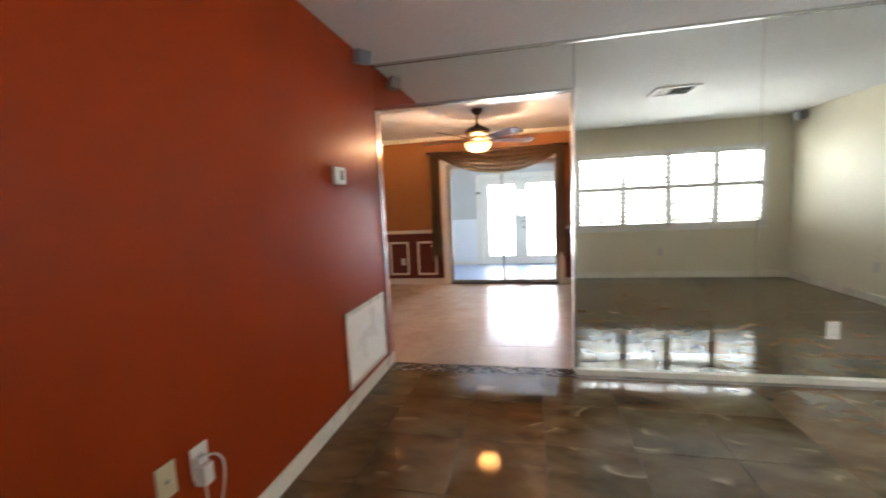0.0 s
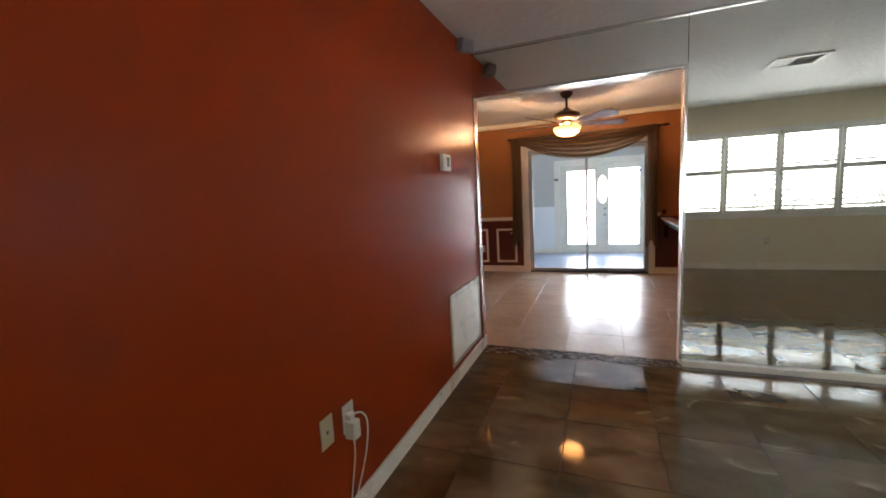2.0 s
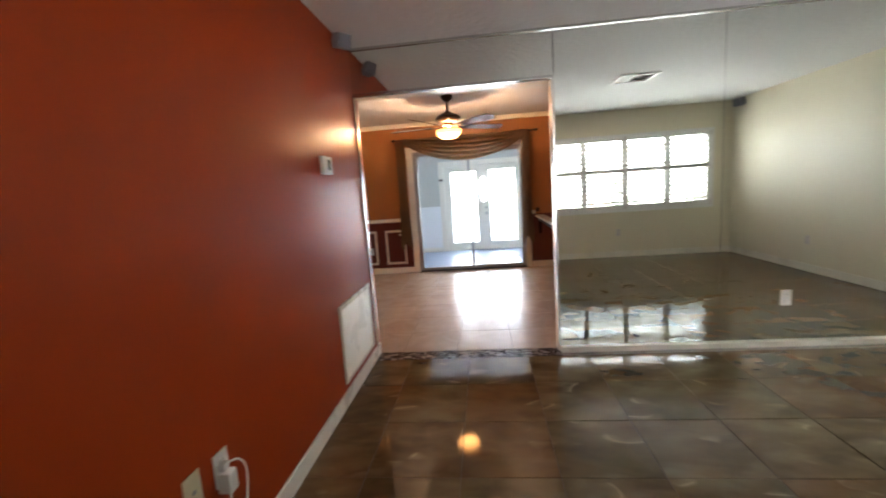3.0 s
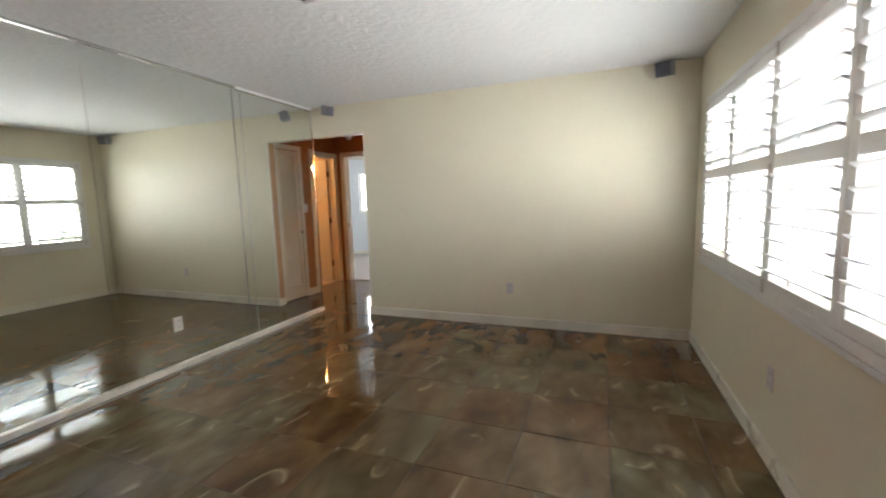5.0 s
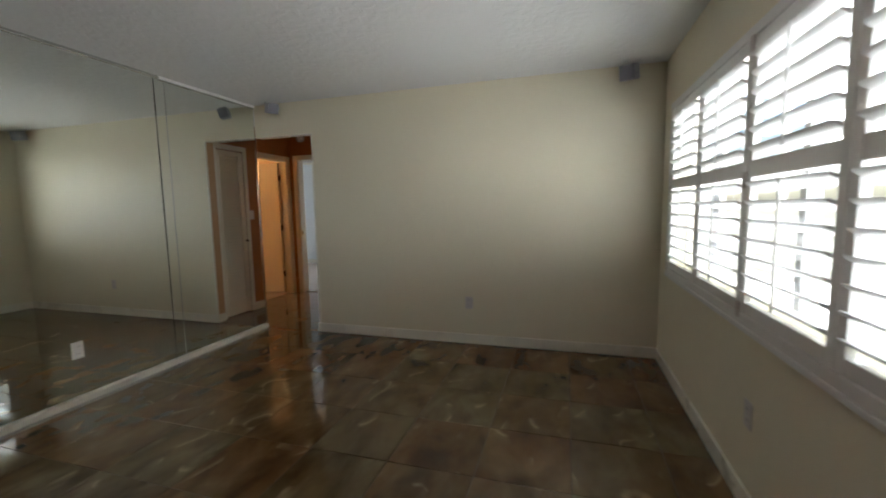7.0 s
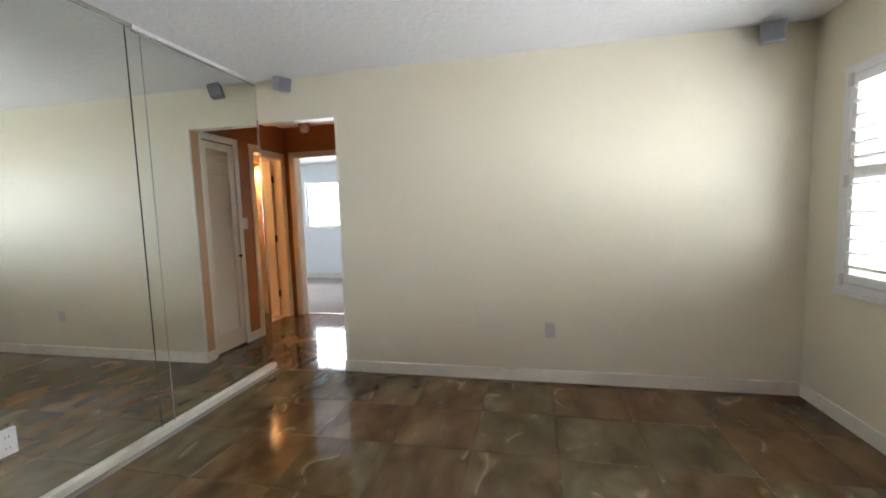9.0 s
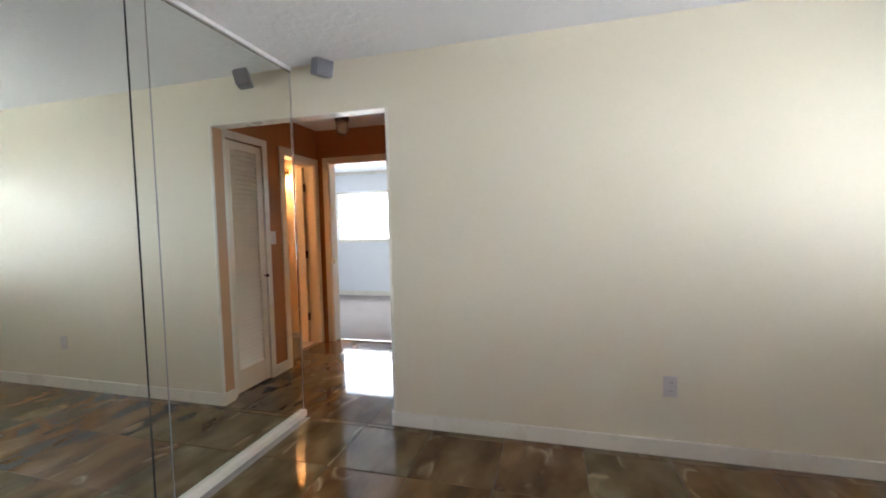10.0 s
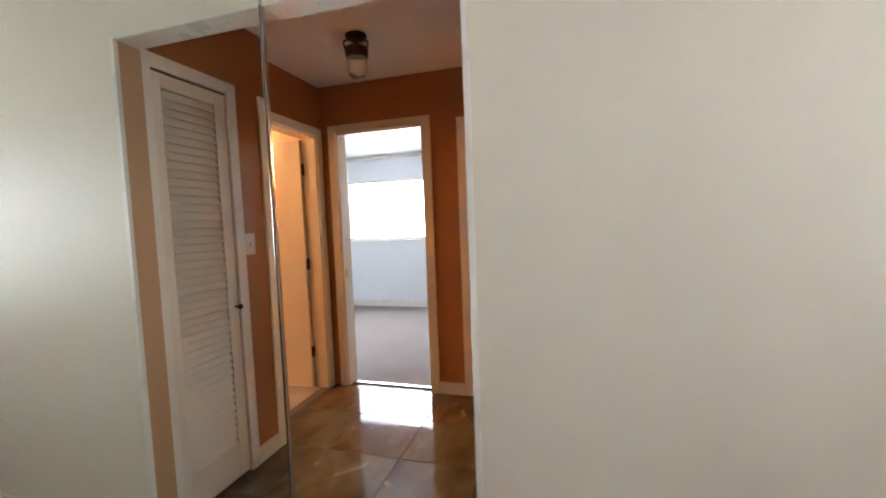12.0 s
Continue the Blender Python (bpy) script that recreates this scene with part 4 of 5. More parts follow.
LX, LY, LZ = 4.78, 3.295, HALL_C
jelly = thing("hall_ceiling_light", (LX, LY, LZ), "unlit bronze jelly-jar ceiling light with ribbed glass", "ceiling light")
part("canopy", lathe(bmesh.new(), [(0.064, LZ - 0.0005), (0.064, LZ - 0.012), (0.046, LZ - 0.030), (0.018, LZ - 0.036)], (LX, LY, 0), 24), BRONZE, jelly, smooth=True)
part("stem", lathe(bmesh.new(), [(0.010, LZ - 0.036), (0.010, LZ - 0.068)], (LX, LY, 0), 12), BRONZE, jelly, smooth=True)
part("collar", lathe(bmesh.new(), [(0.030, LZ - 0.066), (0.062, LZ - 0.074), (0.070, LZ - 0.088), (0.068, LZ - 0.125), (0.058, LZ - 0.133)], (LX, LY, 0), 24), BRONZE, jelly, smooth=True)
for k in range(3):
    a = 2 * math.pi * k / 3 + 0.4
    cx, cy = math.cos(a), math.sin(a)
    pts = smooth_path([(LX + cx * 0.03, LY + cy * 0.03, LZ - 0.028), (LX + cx * 0.080, LY + cy * 0.080, LZ - 0.055), (LX + cx * 0.068, LY + cy * 0.068, LZ - 0.10)])
    part("arm", tube(bmesh.new(), pts, 0.0055), BRONZE, jelly, smooth=True)
bm = bmesh.new()
rings = []
for r, h in ((0.057, 0.130), (0.059, 0.145), (0.057, 0.20), (0.050, 0.232), (0.030, 0.249), (0.004, 0.253)):
    rings.append([bm.verts.new((LX + (r + (0.0025 if i % 2 else 0)) * math.cos(2 * math.pi * i / 36), LY + (r + (0.0025 if i % 2 else 0)) * math.sin(2 * math.pi * i / 36), LZ - h)) for i in range(36)])
for a, b in zip(rings, rings[1:]):
    for i in range(36):
        bm.faces.new((a[i], a[(i + 1) % 36], b[(i + 1) % 36], b[i]))
bm.faces.new(rings[0])
bm.faces.new(rings[-1])
part("glass_jar", bm, JAR, jelly, "ribbed clear glass jar", smooth=True)

sconce = thing("bathroom_sconce", (5.759, 1.55, 2.0), "lit brass bathroom wall light with a bare bulb", "wall light")
part("backplate", lathe(bmesh.new(), [(0.05, 5.7595), (0.05, 5.75), (0.03, 5.74)], (0, 1.55, 2.06), 20, "X"), BRASS, sconce, smooth=True)
part("arm", tube(bmesh.new(), smooth_path([(5.745, 1.55, 2.06), (5.68, 1.55, 2.09), (5.65, 1.55, 2.05)]), 0.008), BRASS, sconce, smooth=True)
part("socket", lathe(bmesh.new(), [(0.022, 2.06), (0.030, 2.03), (0.026, 2.0)], (5.65, 1.55, 0), 18), BRASS, sconce, smooth=True)
part("bulb", lathe(bmesh.new(), [(0.014, 1.998), (0.030, 1.97), (0.034, 1.945), (0.024, 1.92), (0.006, 1.91)], (5.65, 1.55, 0), 18), BULB, sconce, "glowing warm bulb", smooth=True)
wl = thing("washroom_ceiling_light", (4.75, 5.15, HIGH), "lit round washroom ceiling light", "ceiling light")
part("base", lathe(bmesh.new(), [(0.10, HIGH - 0.0005), (0.10, HIGH - 0.02), (0.06, HIGH - 0.03)], (4.75, 5.15, 0), 24), BRASS, wl, smooth=True)
part("bulb", lathe(bmesh.new(), [(0.02, HIGH - 0.031), (0.035, HIGH - 0.07), (0.03, HIGH - 0.10), (0.008, HIGH - 0.115)], (4.75, 5.15, 0), 18), BULB, wl, "glowing warm bulb", smooth=True)

# ---- things in the dining room ----
FX, FY = -0.692, 4.93
fan = thing("ceiling_fan", (FX, FY, HIGH), "bronze ceiling fan with five blades and a lit alabaster bowl", "ceiling fan")
part("canopy", lathe(bmesh.new(), [(0.07, HIGH - 0.0005), (0.068, HIGH - 0.03), (0.035, HIGH - 0.065), (0.015, HIGH - 0.07)], (FX, FY, 0), 28), BRONZE, fan, smooth=True)
part("downrod", lathe(bmesh.new(), [(0.013, HIGH - 0.07), (0.013, 2.245)], (FX, FY, 0), 12), BRONZE, fan, smooth=True)
part("motor", lathe(bmesh.new(), [(0.03, 2.262), (0.045, 2.245), (0.10, 2.225), (0.145, 2.195), (0.150, 2.165), (0.125, 2.140), (0.075, 2.130)], (FX, FY, 0), 32), BRONZE, fan, smooth=True)
part("light_fitter", lathe(bmesh.new(), [(0.05, 2.129), (0.05, 2.105), (0.042, 2.092), (0.036, 2.088)], (FX, FY, 0), 28), BRASS, fan, "brass light fitter", smooth=True)
part("bowl", lathe(bmesh.new(), [(0.148, 2.046), (0.155, 2.040), (0.150, 2.015), (0.125, 1.978), (0.080, 1.952), (0.030, 1.942)], (FX, FY, 0), 36), BOWL, fan, "lit cream alabaster bowl", smooth=True)
part("finial", lathe(bmesh.new(), [(0.012, 1.941), (0.014, 1.932), (0.004, 1.920)], (FX, FY, 0), 12), BRONZE, fan, smooth=True)
for k in range(3):
    a = 2 * math.pi * k / 3
    part("bowl_arm", tube(bmesh.new(), [(FX + 0.08 * math.cos(a), FY + 0.08 * math.sin(a), 2.085), (FX + 0.15 * math.cos(a), FY + 0.15 * math.sin(a), 2.048)], 0.004), BRASS, fan)
for k in range(5):
    m = Matrix.Translation((FX, FY, 2.085)) @ Euler((0, 0, radians(27 + 72 * k))).to_matrix().to_4x4() @ Euler((radians(-15), 0, 0)).to_matrix().to_4x4()
    bm = bmesh.new()
    outline = [(0.22, -0.048), (0.35, -0.058), (0.55, -0.066), (0.69, -0.068), (0.715, -0.056), (0.725, 0.0), (0.715, 0.056), (0.69, 0.068), (0.55, 0.066), (0.35, 0.058), (0.22, 0.048)]
    lo, hi = [bm.verts.new((x, y, -0.003)) for x, y in outline], [bm.verts.new((x, y, 0.003)) for x, y in outline]
    bm.faces.new(lo[::-1])
    bm.faces.new(hi)
    for i in range(len(outline)):
        j = (i + 1) % len(outline)
        bm.faces.new((lo[i], lo[j], hi[j], hi[i]))
    bmesh.ops.transform(bm, matrix=m, verts=bm.verts)
    part("blade", bm, BLADE, fan, "dark walnut blade")
    bm = boxes((0.09, 0.27, -0.020, 0.020, -0.010, -0.0035), (0.20, 0.27, -0.040, 0.040, -0.010, -0.0036), bevel=0.002)
    bmesh.ops.transform(bm, matrix=m, verts=bm.verts)
    part("blade_iron", bm, BRONZE, fan)

slider = thing("sliding_glass_door", ((SLIDE_0 + SLIDE_1) / 2, DINE_N + 0.05, 0), "closed sliding glass door in a metal frame", "sliding door")
sm = -0.54
part("track", boxes((SLIDE_0, SLIDE_1, DINE_N, DINE_N + 0.11, 0.0, 0.025), bevel=0.003), DARK_METAL, slider, "dark floor track")
part("head", boxes((SLIDE_0, SLIDE_1, DINE_N, DINE_N + 0.11, SLIDE_Z - 0.03, SLIDE_Z)), GREY_METAL, slider)
part("jamb", boxes((SLIDE_0, SLIDE_0 + 0.025, DINE_N, DINE_N + 0.11, 0.025, SLIDE_Z - 0.03)), GREY_METAL, slider)
part("jamb", boxes((SLIDE_1 - 0.025, SLIDE_1, DINE_N, DINE_N + 0.11, 0.025, SLIDE_Z - 0.03)), GREY_METAL, slider)
for x0, x1, y in ((SLIDE_0 + 0.025, sm + 0.02, DINE_N + 0.03), (sm - 0.02, SLIDE_1 - 0.025, DINE_N + 0.075)):
    sash = part("sash", boxes((x0, x0 + 0.035, y - 0.012, y + 0.012, 0.026, SLIDE_Z - 0.031), (x1 - 0.035, x1, y - 0.012, y + 0.012, 0.026, SLIDE_Z - 0.031),
                              (x0 + 0.035, x1 - 0.035, y - 0.012, y + 0.012, 0.026, 0.065), (x0 + 0.035, x1 - 0.035, y - 0.012, y + 0.012, SLIDE_Z - 0.07, SLIDE_Z - 0.031), bevel=0.002), GREY_METAL, slider)
    g = part("pane", boxes((x0 + 0.035, x1 - 0.035, y - 0.003, y + 0.003, 0.065, SLIDE_Z - 0.07)), GLASS, sash, "clear glass pane")
    g.visible_shadow = False

rod = thing("curtain_rod", (-0.58, DINE_N - 0.09, 2.17), "dark bronze curtain rod with finials over the sliding door", "curtain rod")
part("rod", lathe(bmesh.new(), [(0.011, -1.67), (0.011, 0.50)], (0, DINE_N - 0.09, 2.17), 12, "X"), BRONZE, rod, smooth=True)
for x, s in ((-1.67, -1), (0.50, 1)):
    part("finial", lathe(bmesh.new(), [(0.010, x), (0.024, x + s * 0.015), (0.014, x + s * 0.035), (0.022, x + s * 0.05), (0.006, x + s * 0.075)], (0, DINE_N - 0.09, 2.17), 14, "X"), BRONZE, rod, smooth=True)
    part("bracket", tube(bmesh.new(), [(x - s * 0.04, DINE_N - 0.0005, 2.15), (x - s * 0.04, DINE_N - 0.05, 2.15), (x - s * 0.04, DINE_N - 0.09, 2.16)], 0.007), BRONZE, rod)


def swag():
    """A sheer scarf over a rod: a deep swag with folds, and a tail at either side."""
    t = thing("scarf_valance", (-0.58, DINE_N - 0.09, 2.17), "sheer taupe scarf valance draped over the rod with hanging tails", "curtain")
    y = DINE_N - 0.105
    bm = bmesh.new()
    nu, nv, a, b = 64, 26, -1.56, 0.40
    grid = []
    for i in range(nu + 1):
        u = i / nu
        x = a + (b - a) * u
        sag = 4 * u * (1 - u)
        top, low = 2.185 - 0.02 * sag, 2.13 - 0.34 * sag ** 0.85
        col = []
        for j in range(nv + 1):
            v = j / nv
            z = top + (low - top) * v
            fold = math.sin(v * 5.5 * 2 * math.pi + 1.3 * math.sin(u * 5)) * (0.010 + 0.018 * sag)
            col.append(bm.verts.new((x, y - 0.02 - 0.05 * math.sin(math.pi * v) * (0.3 + sag * 0.7) + fold, z)))
        grid.append(col)
    for i in range(nu):
        for j in range(nv):
            bm.faces.new((grid[i][j], grid[i + 1][j], grid[i + 1][j + 1], grid[i][j + 1]))
    part("swag", bm, CLOTH, t, smooth=True)
    for x0, x1, w0 in ((-1.70, -1.52, 1), (0.28, 0.44, -1)):
        bm = bmesh.new()
        grid = []
        for i in range(41):
            u = i / 40
            col = []
            for j in range(25):
                v = j / 24
                z = 2.185 - v * (1.72 + 0.06 * math.sin(u * 9))
                wide = 0.86 + 0.14 * v
                x = (x0 + x1) / 2 + (u - 0.5) * (x1 - x0) * wide + 0.012 * math.sin(v * 4 + u * 3)
                col.append(bm.verts.new((x, y - 0.01 + 0.026 * math.sin(u * 9 * math.pi + 0.8 * math.sin(v * 3)) * (0.5 + 0.5 * v), z)))
            grid.append(col)
        for i in range(40):
            for j in range(24):
                bm.faces.new((grid[i][j], grid[i + 1][j], grid[i + 1][j + 1], grid[i][j + 1]))
        part("tail", bm, CLOTH, t, smooth=True)
    return t


swag()

bar = thing("wall_ledge", (0.56, 5.8, 0.7), "narrow white ledge on a dark wooden bearer", "ledge")
part("cap", boxes((0.488, 0.625, 5.08, DINE_N - 0.025, 0.822, 0.85), bevel=0.010), COUNTER_TOP, bar, "white painted cap")
part("bearer", boxes((0.530, 0.590, 5.20, DINE_N - 0.0265, 0.755, 0.8215), bevel=0.004), DARK_WOOD, bar, "dark wooden bearer")
part("bracket", boxes((0.535, 0.585, DINE_N - 0.060, DINE_N - 0.0265, 0.55, 0.7545), bevel=0.004), DARK_WOOD, bar, "dark wooden bracket")

# ---- sunroom ----


def french_leaf(x0, x1, gx0, gx1, label):
    y = SUN_N + 0.03
    t = thing("french_door", ((x0 + x1) / 2, y, SUN_Z), label, "french door", "french doors")
    z0, z1, g0, g1 = SUN_Z + 0.002, 1.8695, 0.077, 1.735
    part("slab", boxes((x0, gx0, y, y + 0.04, z0, z1), (gx1, x1, y, y + 0.04, z0, z1), (gx0, gx1, y, y + 0.04, z0, g0), (gx0, gx1, y, y + 0.04, g1, z1)), WHITE, t)
    part("bead", boxes((gx0 - 0.02, gx0, y - 0.012, y - 0.0005, g0 - 0.02, g1 + 0.02), (gx1, gx1 + 0.02, y - 0.012, y - 0.0005, g0 - 0.02, g1 + 0.02),
                       (gx0, gx1, y - 0.012, y - 0.0005, g0 - 0.02, g0), (gx0, gx1, y - 0.012, y - 0.0005, g1, g1 + 0.02), bevel=0.004), WHITE, t)
    g = part("pane", boxes((gx0, gx1, y + 0.018, y + 0.022, g0, g1)), GLASS, t, "clear glass pane")
    g.visible_shadow = False
    return t


french_leaf(-1.2195, -0.4602, -1.058, -0.477, "white glazed french door leaf, closed")
leaf = french_leaf(-0.173 - 0.0001, 0.5495, -0.173, 0.429, "white glazed french door leaf with knob, deadbolt and oval light, closed")


def oval_stile(parent, x0, x1, z0, z1, cx, cz, rx, rz, y0, y1):
    """A stile with an oval hole through it."""
    bm = bmesh.new()
    n = 40
    faces = []
    for y in (y0, y1):
        ring = [bm.verts.new((cx + rx * math.cos(2 * math.pi * i / n), y, cz + rz * math.sin(2 * math.pi * i / n))) for i in range(n)]
        outer = []
        for i in range(n):
            a = 2 * math.pi * i / n
            dx, dz = math.cos(a) * rx, math.sin(a) * rz
            k = min(((x1 - cx) / dx) if dx > 1e-6 else ((x0 - cx) / dx) if dx < -1e-6 else 1e9,
                    ((cz + rz * 1.15 - cz) / dz) if dz > 1e-6 else ((-rz * 1.15) / dz) if dz < -1e-6 else 1e9)
            outer.append(bm.verts.new((cx + dx * k, y, cz + dz * k)))
        for i in range(n):
            j = (i + 1) % n
            bm.faces.new((ring[i], ring[j], outer[j], outer[i]))
        faces.append((ring, outer))
    (r0, o0), (r1, o1) = faces
    for i in range(n):
        j = (i + 1) % n
        bm.faces.new((r0[i], r0[j], r1[j], r1[i]))
        bm.faces.new((o0[i], o0[j], o1[j], o1[i]))
        a, b = o0[i].co, o0[j].co
        if abs(a.x - b.x) > 1e-4 and abs(a.z - b.z) > 1e-4:
            c = (x1 if a.x > cx else x0, cz + math.copysign(rz * 1.15, a.z - cz))
            w0, w1 = bm.verts.new((c[0], y0, c[1])), bm.verts.new((c[0], y1, c[1]))
            bm.faces.new((o0[i], o0[j], w0))
            bm.faces.new((o1[i], o1[j], w1))
            bm.faces.new((o0[i], o1[i], w1, w0))
            bm.faces.new((o0[j], o1[j], w1, w0))
    lo, hi = cz - rz * 1.15, cz + rz * 1.15
    box(bm, x0, x1, y0, y1, z0, lo - 0.0001)
    box(bm, x0, x1, y0, y1, hi + 0.0001, z1)
    part("lock_stile", bm, WHITE, parent)
    bm = bmesh.new()
    lathe(bm, [(1.0, 0.001), (1.0, -0.012), (0.90, -0.012), (0.90, 0.001)], (0, 0, 0), n, "Y", cap=False)
    bmesh.ops.transform(bm, matrix=Matrix.Translation((cx, y0, cz)) @ Matrix.Diagonal((rx * 1.08, 1, rz * 1.05, 1)), verts=bm.verts)
    part("oval_bead", bm, WHITE, parent, smooth=True)
    bm = bmesh.new()
    lathe(bm, [(1.0, 0.018), (1.0, 0.022)], (0, 0, 0), n, "Y")
    bmesh.ops.transform(bm, matrix=Matrix.Translation((cx, y0, cz)) @ Matrix.Diagonal((rx * 1.02, 1, rz * 1.02, 1)), verts=bm.verts)
    g = part("oval_pane", bm, GLASS, parent, "oval glass pane")
    g.visible_shadow = False


YF = SUN_N + 0.03
oval_stile(leaf, -0.460, -0.1735, SUN_Z + 0.002, 1.8695, -0.308, 1.303, 0.108, 0.315, YF, YF + 0.04)
part("deadbolt", lathe(bmesh.new(), [(0.028, YF - 0.0005), (0.028, YF - 0.012), (0.012, YF - 0.02)], (-0.262, 0, 0.873), 18, "Y"), GREY_METAL, leaf, "grey metal deadbolt", smooth=True)
part("knob", lathe(bmesh.new(), [(0.030, YF - 0.0005), (0.030, YF - 0.008), (0.012, YF - 0.015), (0.012, YF - 0.035), (0.028, YF - 0.045), (0.028, YF - 0.06), (0.015, YF - 0.07)],
                   (-0.262, 0, 0.74), 18, "Y"), GREY_METAL, leaf, "grey metal knob", smooth=True)
catch = thing("door_chime_sensor", (-1.30, SUN_N - 0.03, 1.57), "small black door catch on the white frame", "door catch")
part("body", boxes((-1.335, -1.255, SUN_N - 0.06, SUN_N - 0.0305, 1.55, 1.595), bevel=0.004), BLACK, catch)
catch = thing("door_sensor", (0.41, SUN_N + 0.01, 1.66), "small grey sensor on the glazed door", "door sensor")
part("body", boxes((0.40, 0.46, SUN_N + 0.001, SUN_N + 0.0165, 1.63, 1.69), bevel=0.003), GREY_PLASTIC, catch)
sl = thing("sunroom_ceiling_light", (0.33, 9.3, HIGH - 0.04), "white round sunroom ceiling light", "ceiling light")
part("dome", lathe(bmesh.new(), [(0.15, HIGH - 0.041), (0.15, HIGH - 0.06), (0.11, HIGH - 0.10), (0.03, HIGH - 0.115)], (0.33, 9.3, 0), 28), SHUTTER, sl, smooth=True)

# ---- outside ----
solid("ground", boxes((-300, 300, -300, SOUTH - 0.18, -0.4, -0.25), (-300, 300, SUN_N + 0.13, 300, -0.4, -0.25), (BED_E + 0.13, 300, SOUTH - 0.18, SUN_N + 0.13, -0.4, -0.25),
                      (-300, -3.6, SOUTH - 0.18, SUN_N + 0.13, -0.4, -0.25)), LAWN, "sunlit lawn outside", "lawn")


# Pale slabs added to bounce daylight in; no paving is known there.
solid("patio", boxes((-2.5, 9.5, -12.0, SOUTH - 0.19, -0.25, -0.22), (-3.5, 3.5, SUN_N + 0.14, 14.0, -0.25, -0.22)), OUTSIDE, "added pale slab outside that bounces daylight indoors", "patio")


def bush(x, y, w, h, seed, label="sunlit green shrub outside the window"):
    rng = random.Random(seed)
    t = thing("shrub", (x, y, -0.25), label, "shrub", "shrubs outside")
    bm = bmesh.new()
    for _ in range(900):
        a, u, r = rng.uniform(0, 6.283), rng.uniform(0.05, 1), rng.random() ** 0.4
        rad = w * r * (0.75 + 0.25 * math.sin(a * 3 + seed)) * math.sqrt(max(0.05, 1 - (2 * u - 0.9) ** 2 * 0.8))
        c = Vector((x + rad * math.cos(a), y + rad * math.sin(a), -0.25 + h * u))
        d1 = Vector((rng.uniform(-1, 1), rng.uniform(-1, 1), rng.uniform(-0.6, 0.6))).normalized() * 0.06
        d2 = Vector((rng.uniform(-1, 1), rng.uniform(-1, 1), rng.uniform(-1, 1))).cross(d1).normalized() * 0.03
        bm.faces.new([bm.verts.new(c + q) for q in (d1, d2, -d1, -d2)])
    part("foliage", bm, LEAF, t)
    bm = bmesh.new()
    for k in range(4):
        a = k * 1.6 + seed
        tube(bm, [(x, y, -0.26), (x + 0.1 * math.cos(a), y + 0.1 * math.sin(a), -0.25 + h * 0.3), (x + w * 0.5 * math.cos(a), y + w * 0.5 * math.sin(a), -0.25 + h * 0.7)], 0.018, 5)
    part("stems", bm, BARK, t)


for k, (x, y, w, h) in enumerate(((9.0, -12.5, 1.0, 1.5), (13.4, -13.0, 1.2, 1.7), (12.0, -9.5, 1.0, 1.2), (6.0, -14, 1.2, 1.4), (-1.2, 17, 1.5, 1.8), (1.5, 18, 1.4, 2.0))):
    bush(x, y, w, h, k + 3)
for x in (4.35, 6.7):
    t = thing("porch_post", (x, -2.2, -0.25), "grey square porch post outside the window", "post", "porch posts")
    part("shaft", boxes((x - 0.06, x + 0.06, -2.26, -2.14, -0.22, 2.55), bevel=0.006), PILLAR, t)

# ---- floor tiles ----
SHARED = {}


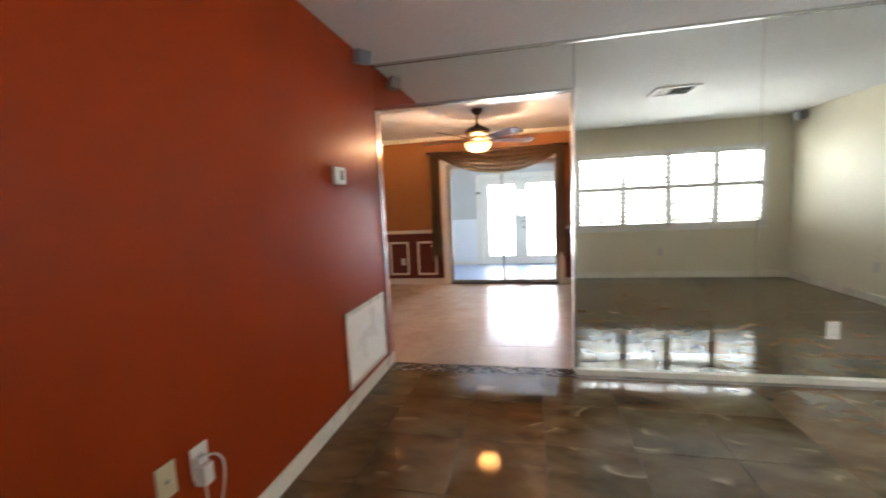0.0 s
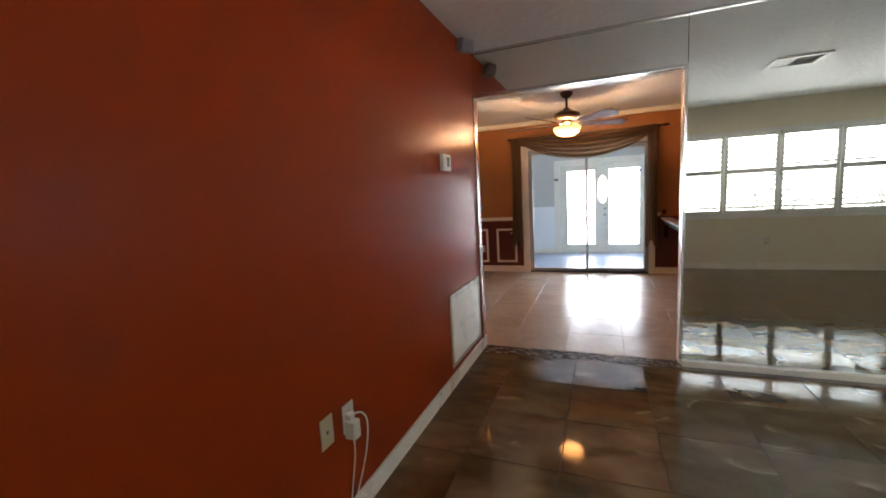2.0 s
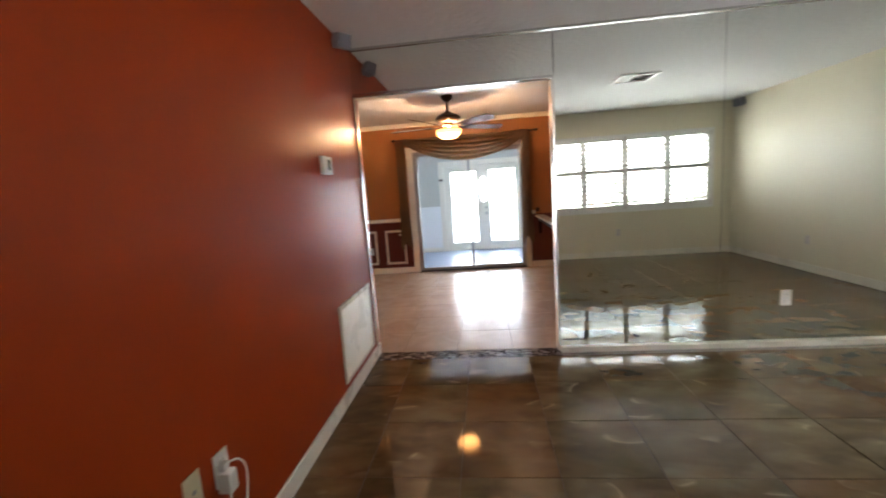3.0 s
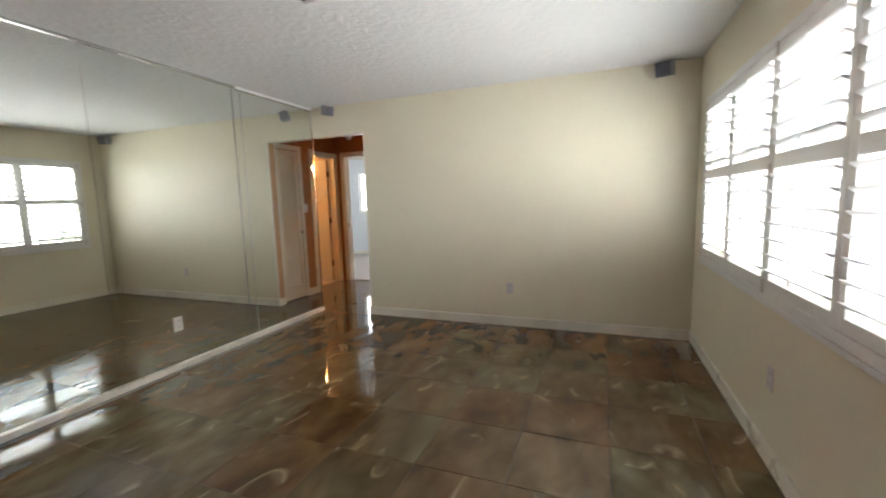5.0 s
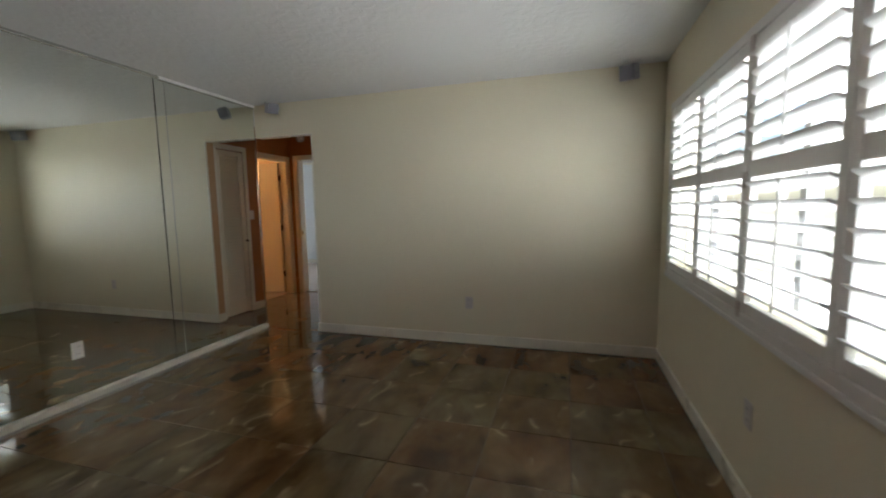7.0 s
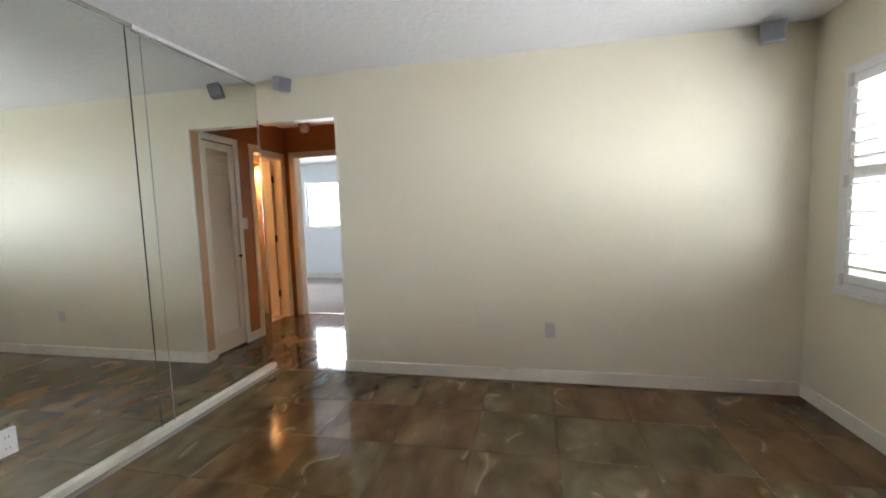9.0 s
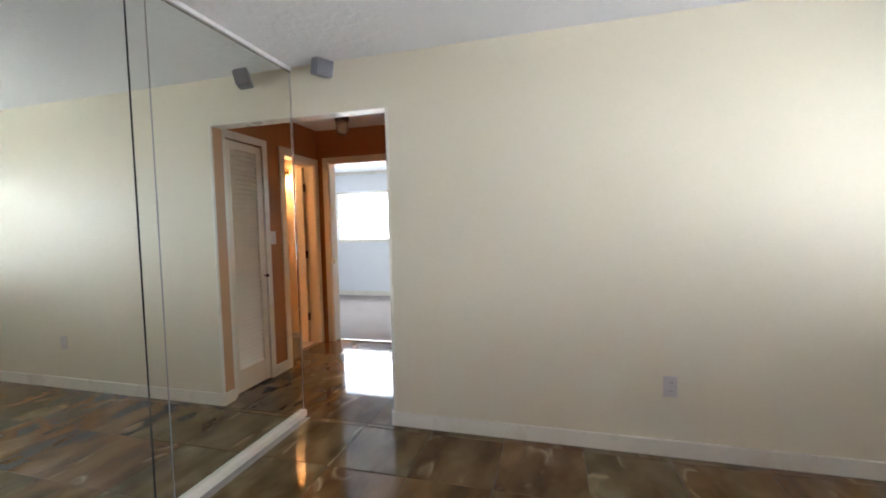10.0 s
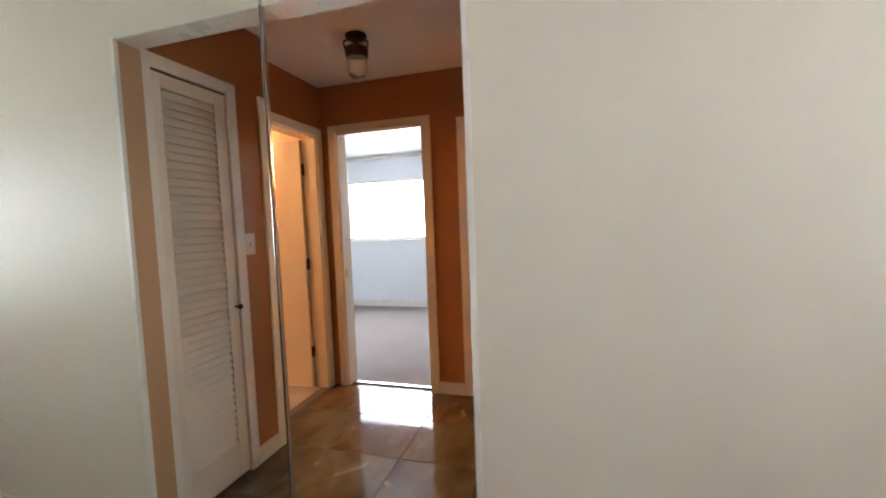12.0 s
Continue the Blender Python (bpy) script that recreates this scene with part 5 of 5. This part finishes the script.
def tile(parent, x0, x1, y0, y1, mat, key):
    w, d = round(x1 - x0, 4), round(y1 - y0, 4)
    if w < 0.02 or d < 0.02:
        return
    if (w, d, key) not in SHARED:
        bm = bmesh.new()
        e = 0.0015
        lo = [bm.verts.new((x, y, -0.006)) for x, y in ((-w / 2, -d / 2), (w / 2, -d / 2), (w / 2, d / 2), (-w / 2, d / 2))]
        md = [bm.verts.new((v.co.x, v.co.y, -e)) for v in lo]
        hi = [bm.verts.new((v.co.x - math.copysign(e, v.co.x), v.co.y - math.copysign(e, v.co.y), 0)) for v in lo]
        for p, q in ((lo, md), (md, hi)):
            for i in range(4):
                bm.faces.new((p[i], p[(i + 1) % 4], q[(i + 1) % 4], q[i]))
        bm.faces.new(hi)
        SHARED[(w, d, key)] = mesh_of("floor_tile", bm, mat)
    ob = new("floor_tile", SHARED[(w, d, key)])
    ob.location = ((x0 + x1) / 2, (y0 + y1) / 2, 0)
    ob.parent = parent


def lay(parent, x0, x1, y0, y1, ox, oy, mat, key, joint=0.0035):
    for i in range(math.floor((x0 - ox) / PITCH), math.ceil((x1 - ox) / PITCH)):
        for j in range(math.floor((y0 - oy) / PITCH), math.ceil((y1 - oy) / PITCH)):
            tile(parent, max(x0, ox + i * PITCH + joint / 2), min(x1, ox + (i + 1) * PITCH - joint / 2),
                 max(y0, oy + j * PITCH + joint / 2), min(y1, oy + (j + 1) * PITCH - joint / 2), mat, key)


lay(floor, WEST, EAST - 0.0175, SOUTH, 3.03, -0.04, 2.59, TILE, "brown")
lay(floor, EAST - 0.0140, HALL_E + 0.045, HALL_S - THICK, HALL_N, -0.04, 2.59, TILE, "brown")
lay(floor_dining, DINE_W, DINE_E, 3.19, DINE_N, -0.15, 3.66, PALE, "pale")

# mosaic strip in the opening
rng = random.Random(5)
bm = bmesh.new()
box(bm, WEST, EAST - 0.02, 3.03, 3.19, -0.03, -0.004)
y = 3.034
row = 0
while y < 3.187:
    h = 0.0155
    x = WEST + 0.002 - rng.uniform(0, 0.02)
    while x < OPEN_E - 0.002:
        w = rng.choice((0.015, 0.022, 0.034, 0.046))
        box(bm, max(x, WEST), min(x + w - 0.002, OPEN_E), y, y + h - 0.002, -0.004, rng.uniform(-0.0012, 0.0008))
        x += w
    y += h
    row += 1
tagged(solid("threshold_mosaic", bm, MOSAIC, "dark and pale mosaic stone strip between the two floors", "mosaic strip"), kind="stuff")
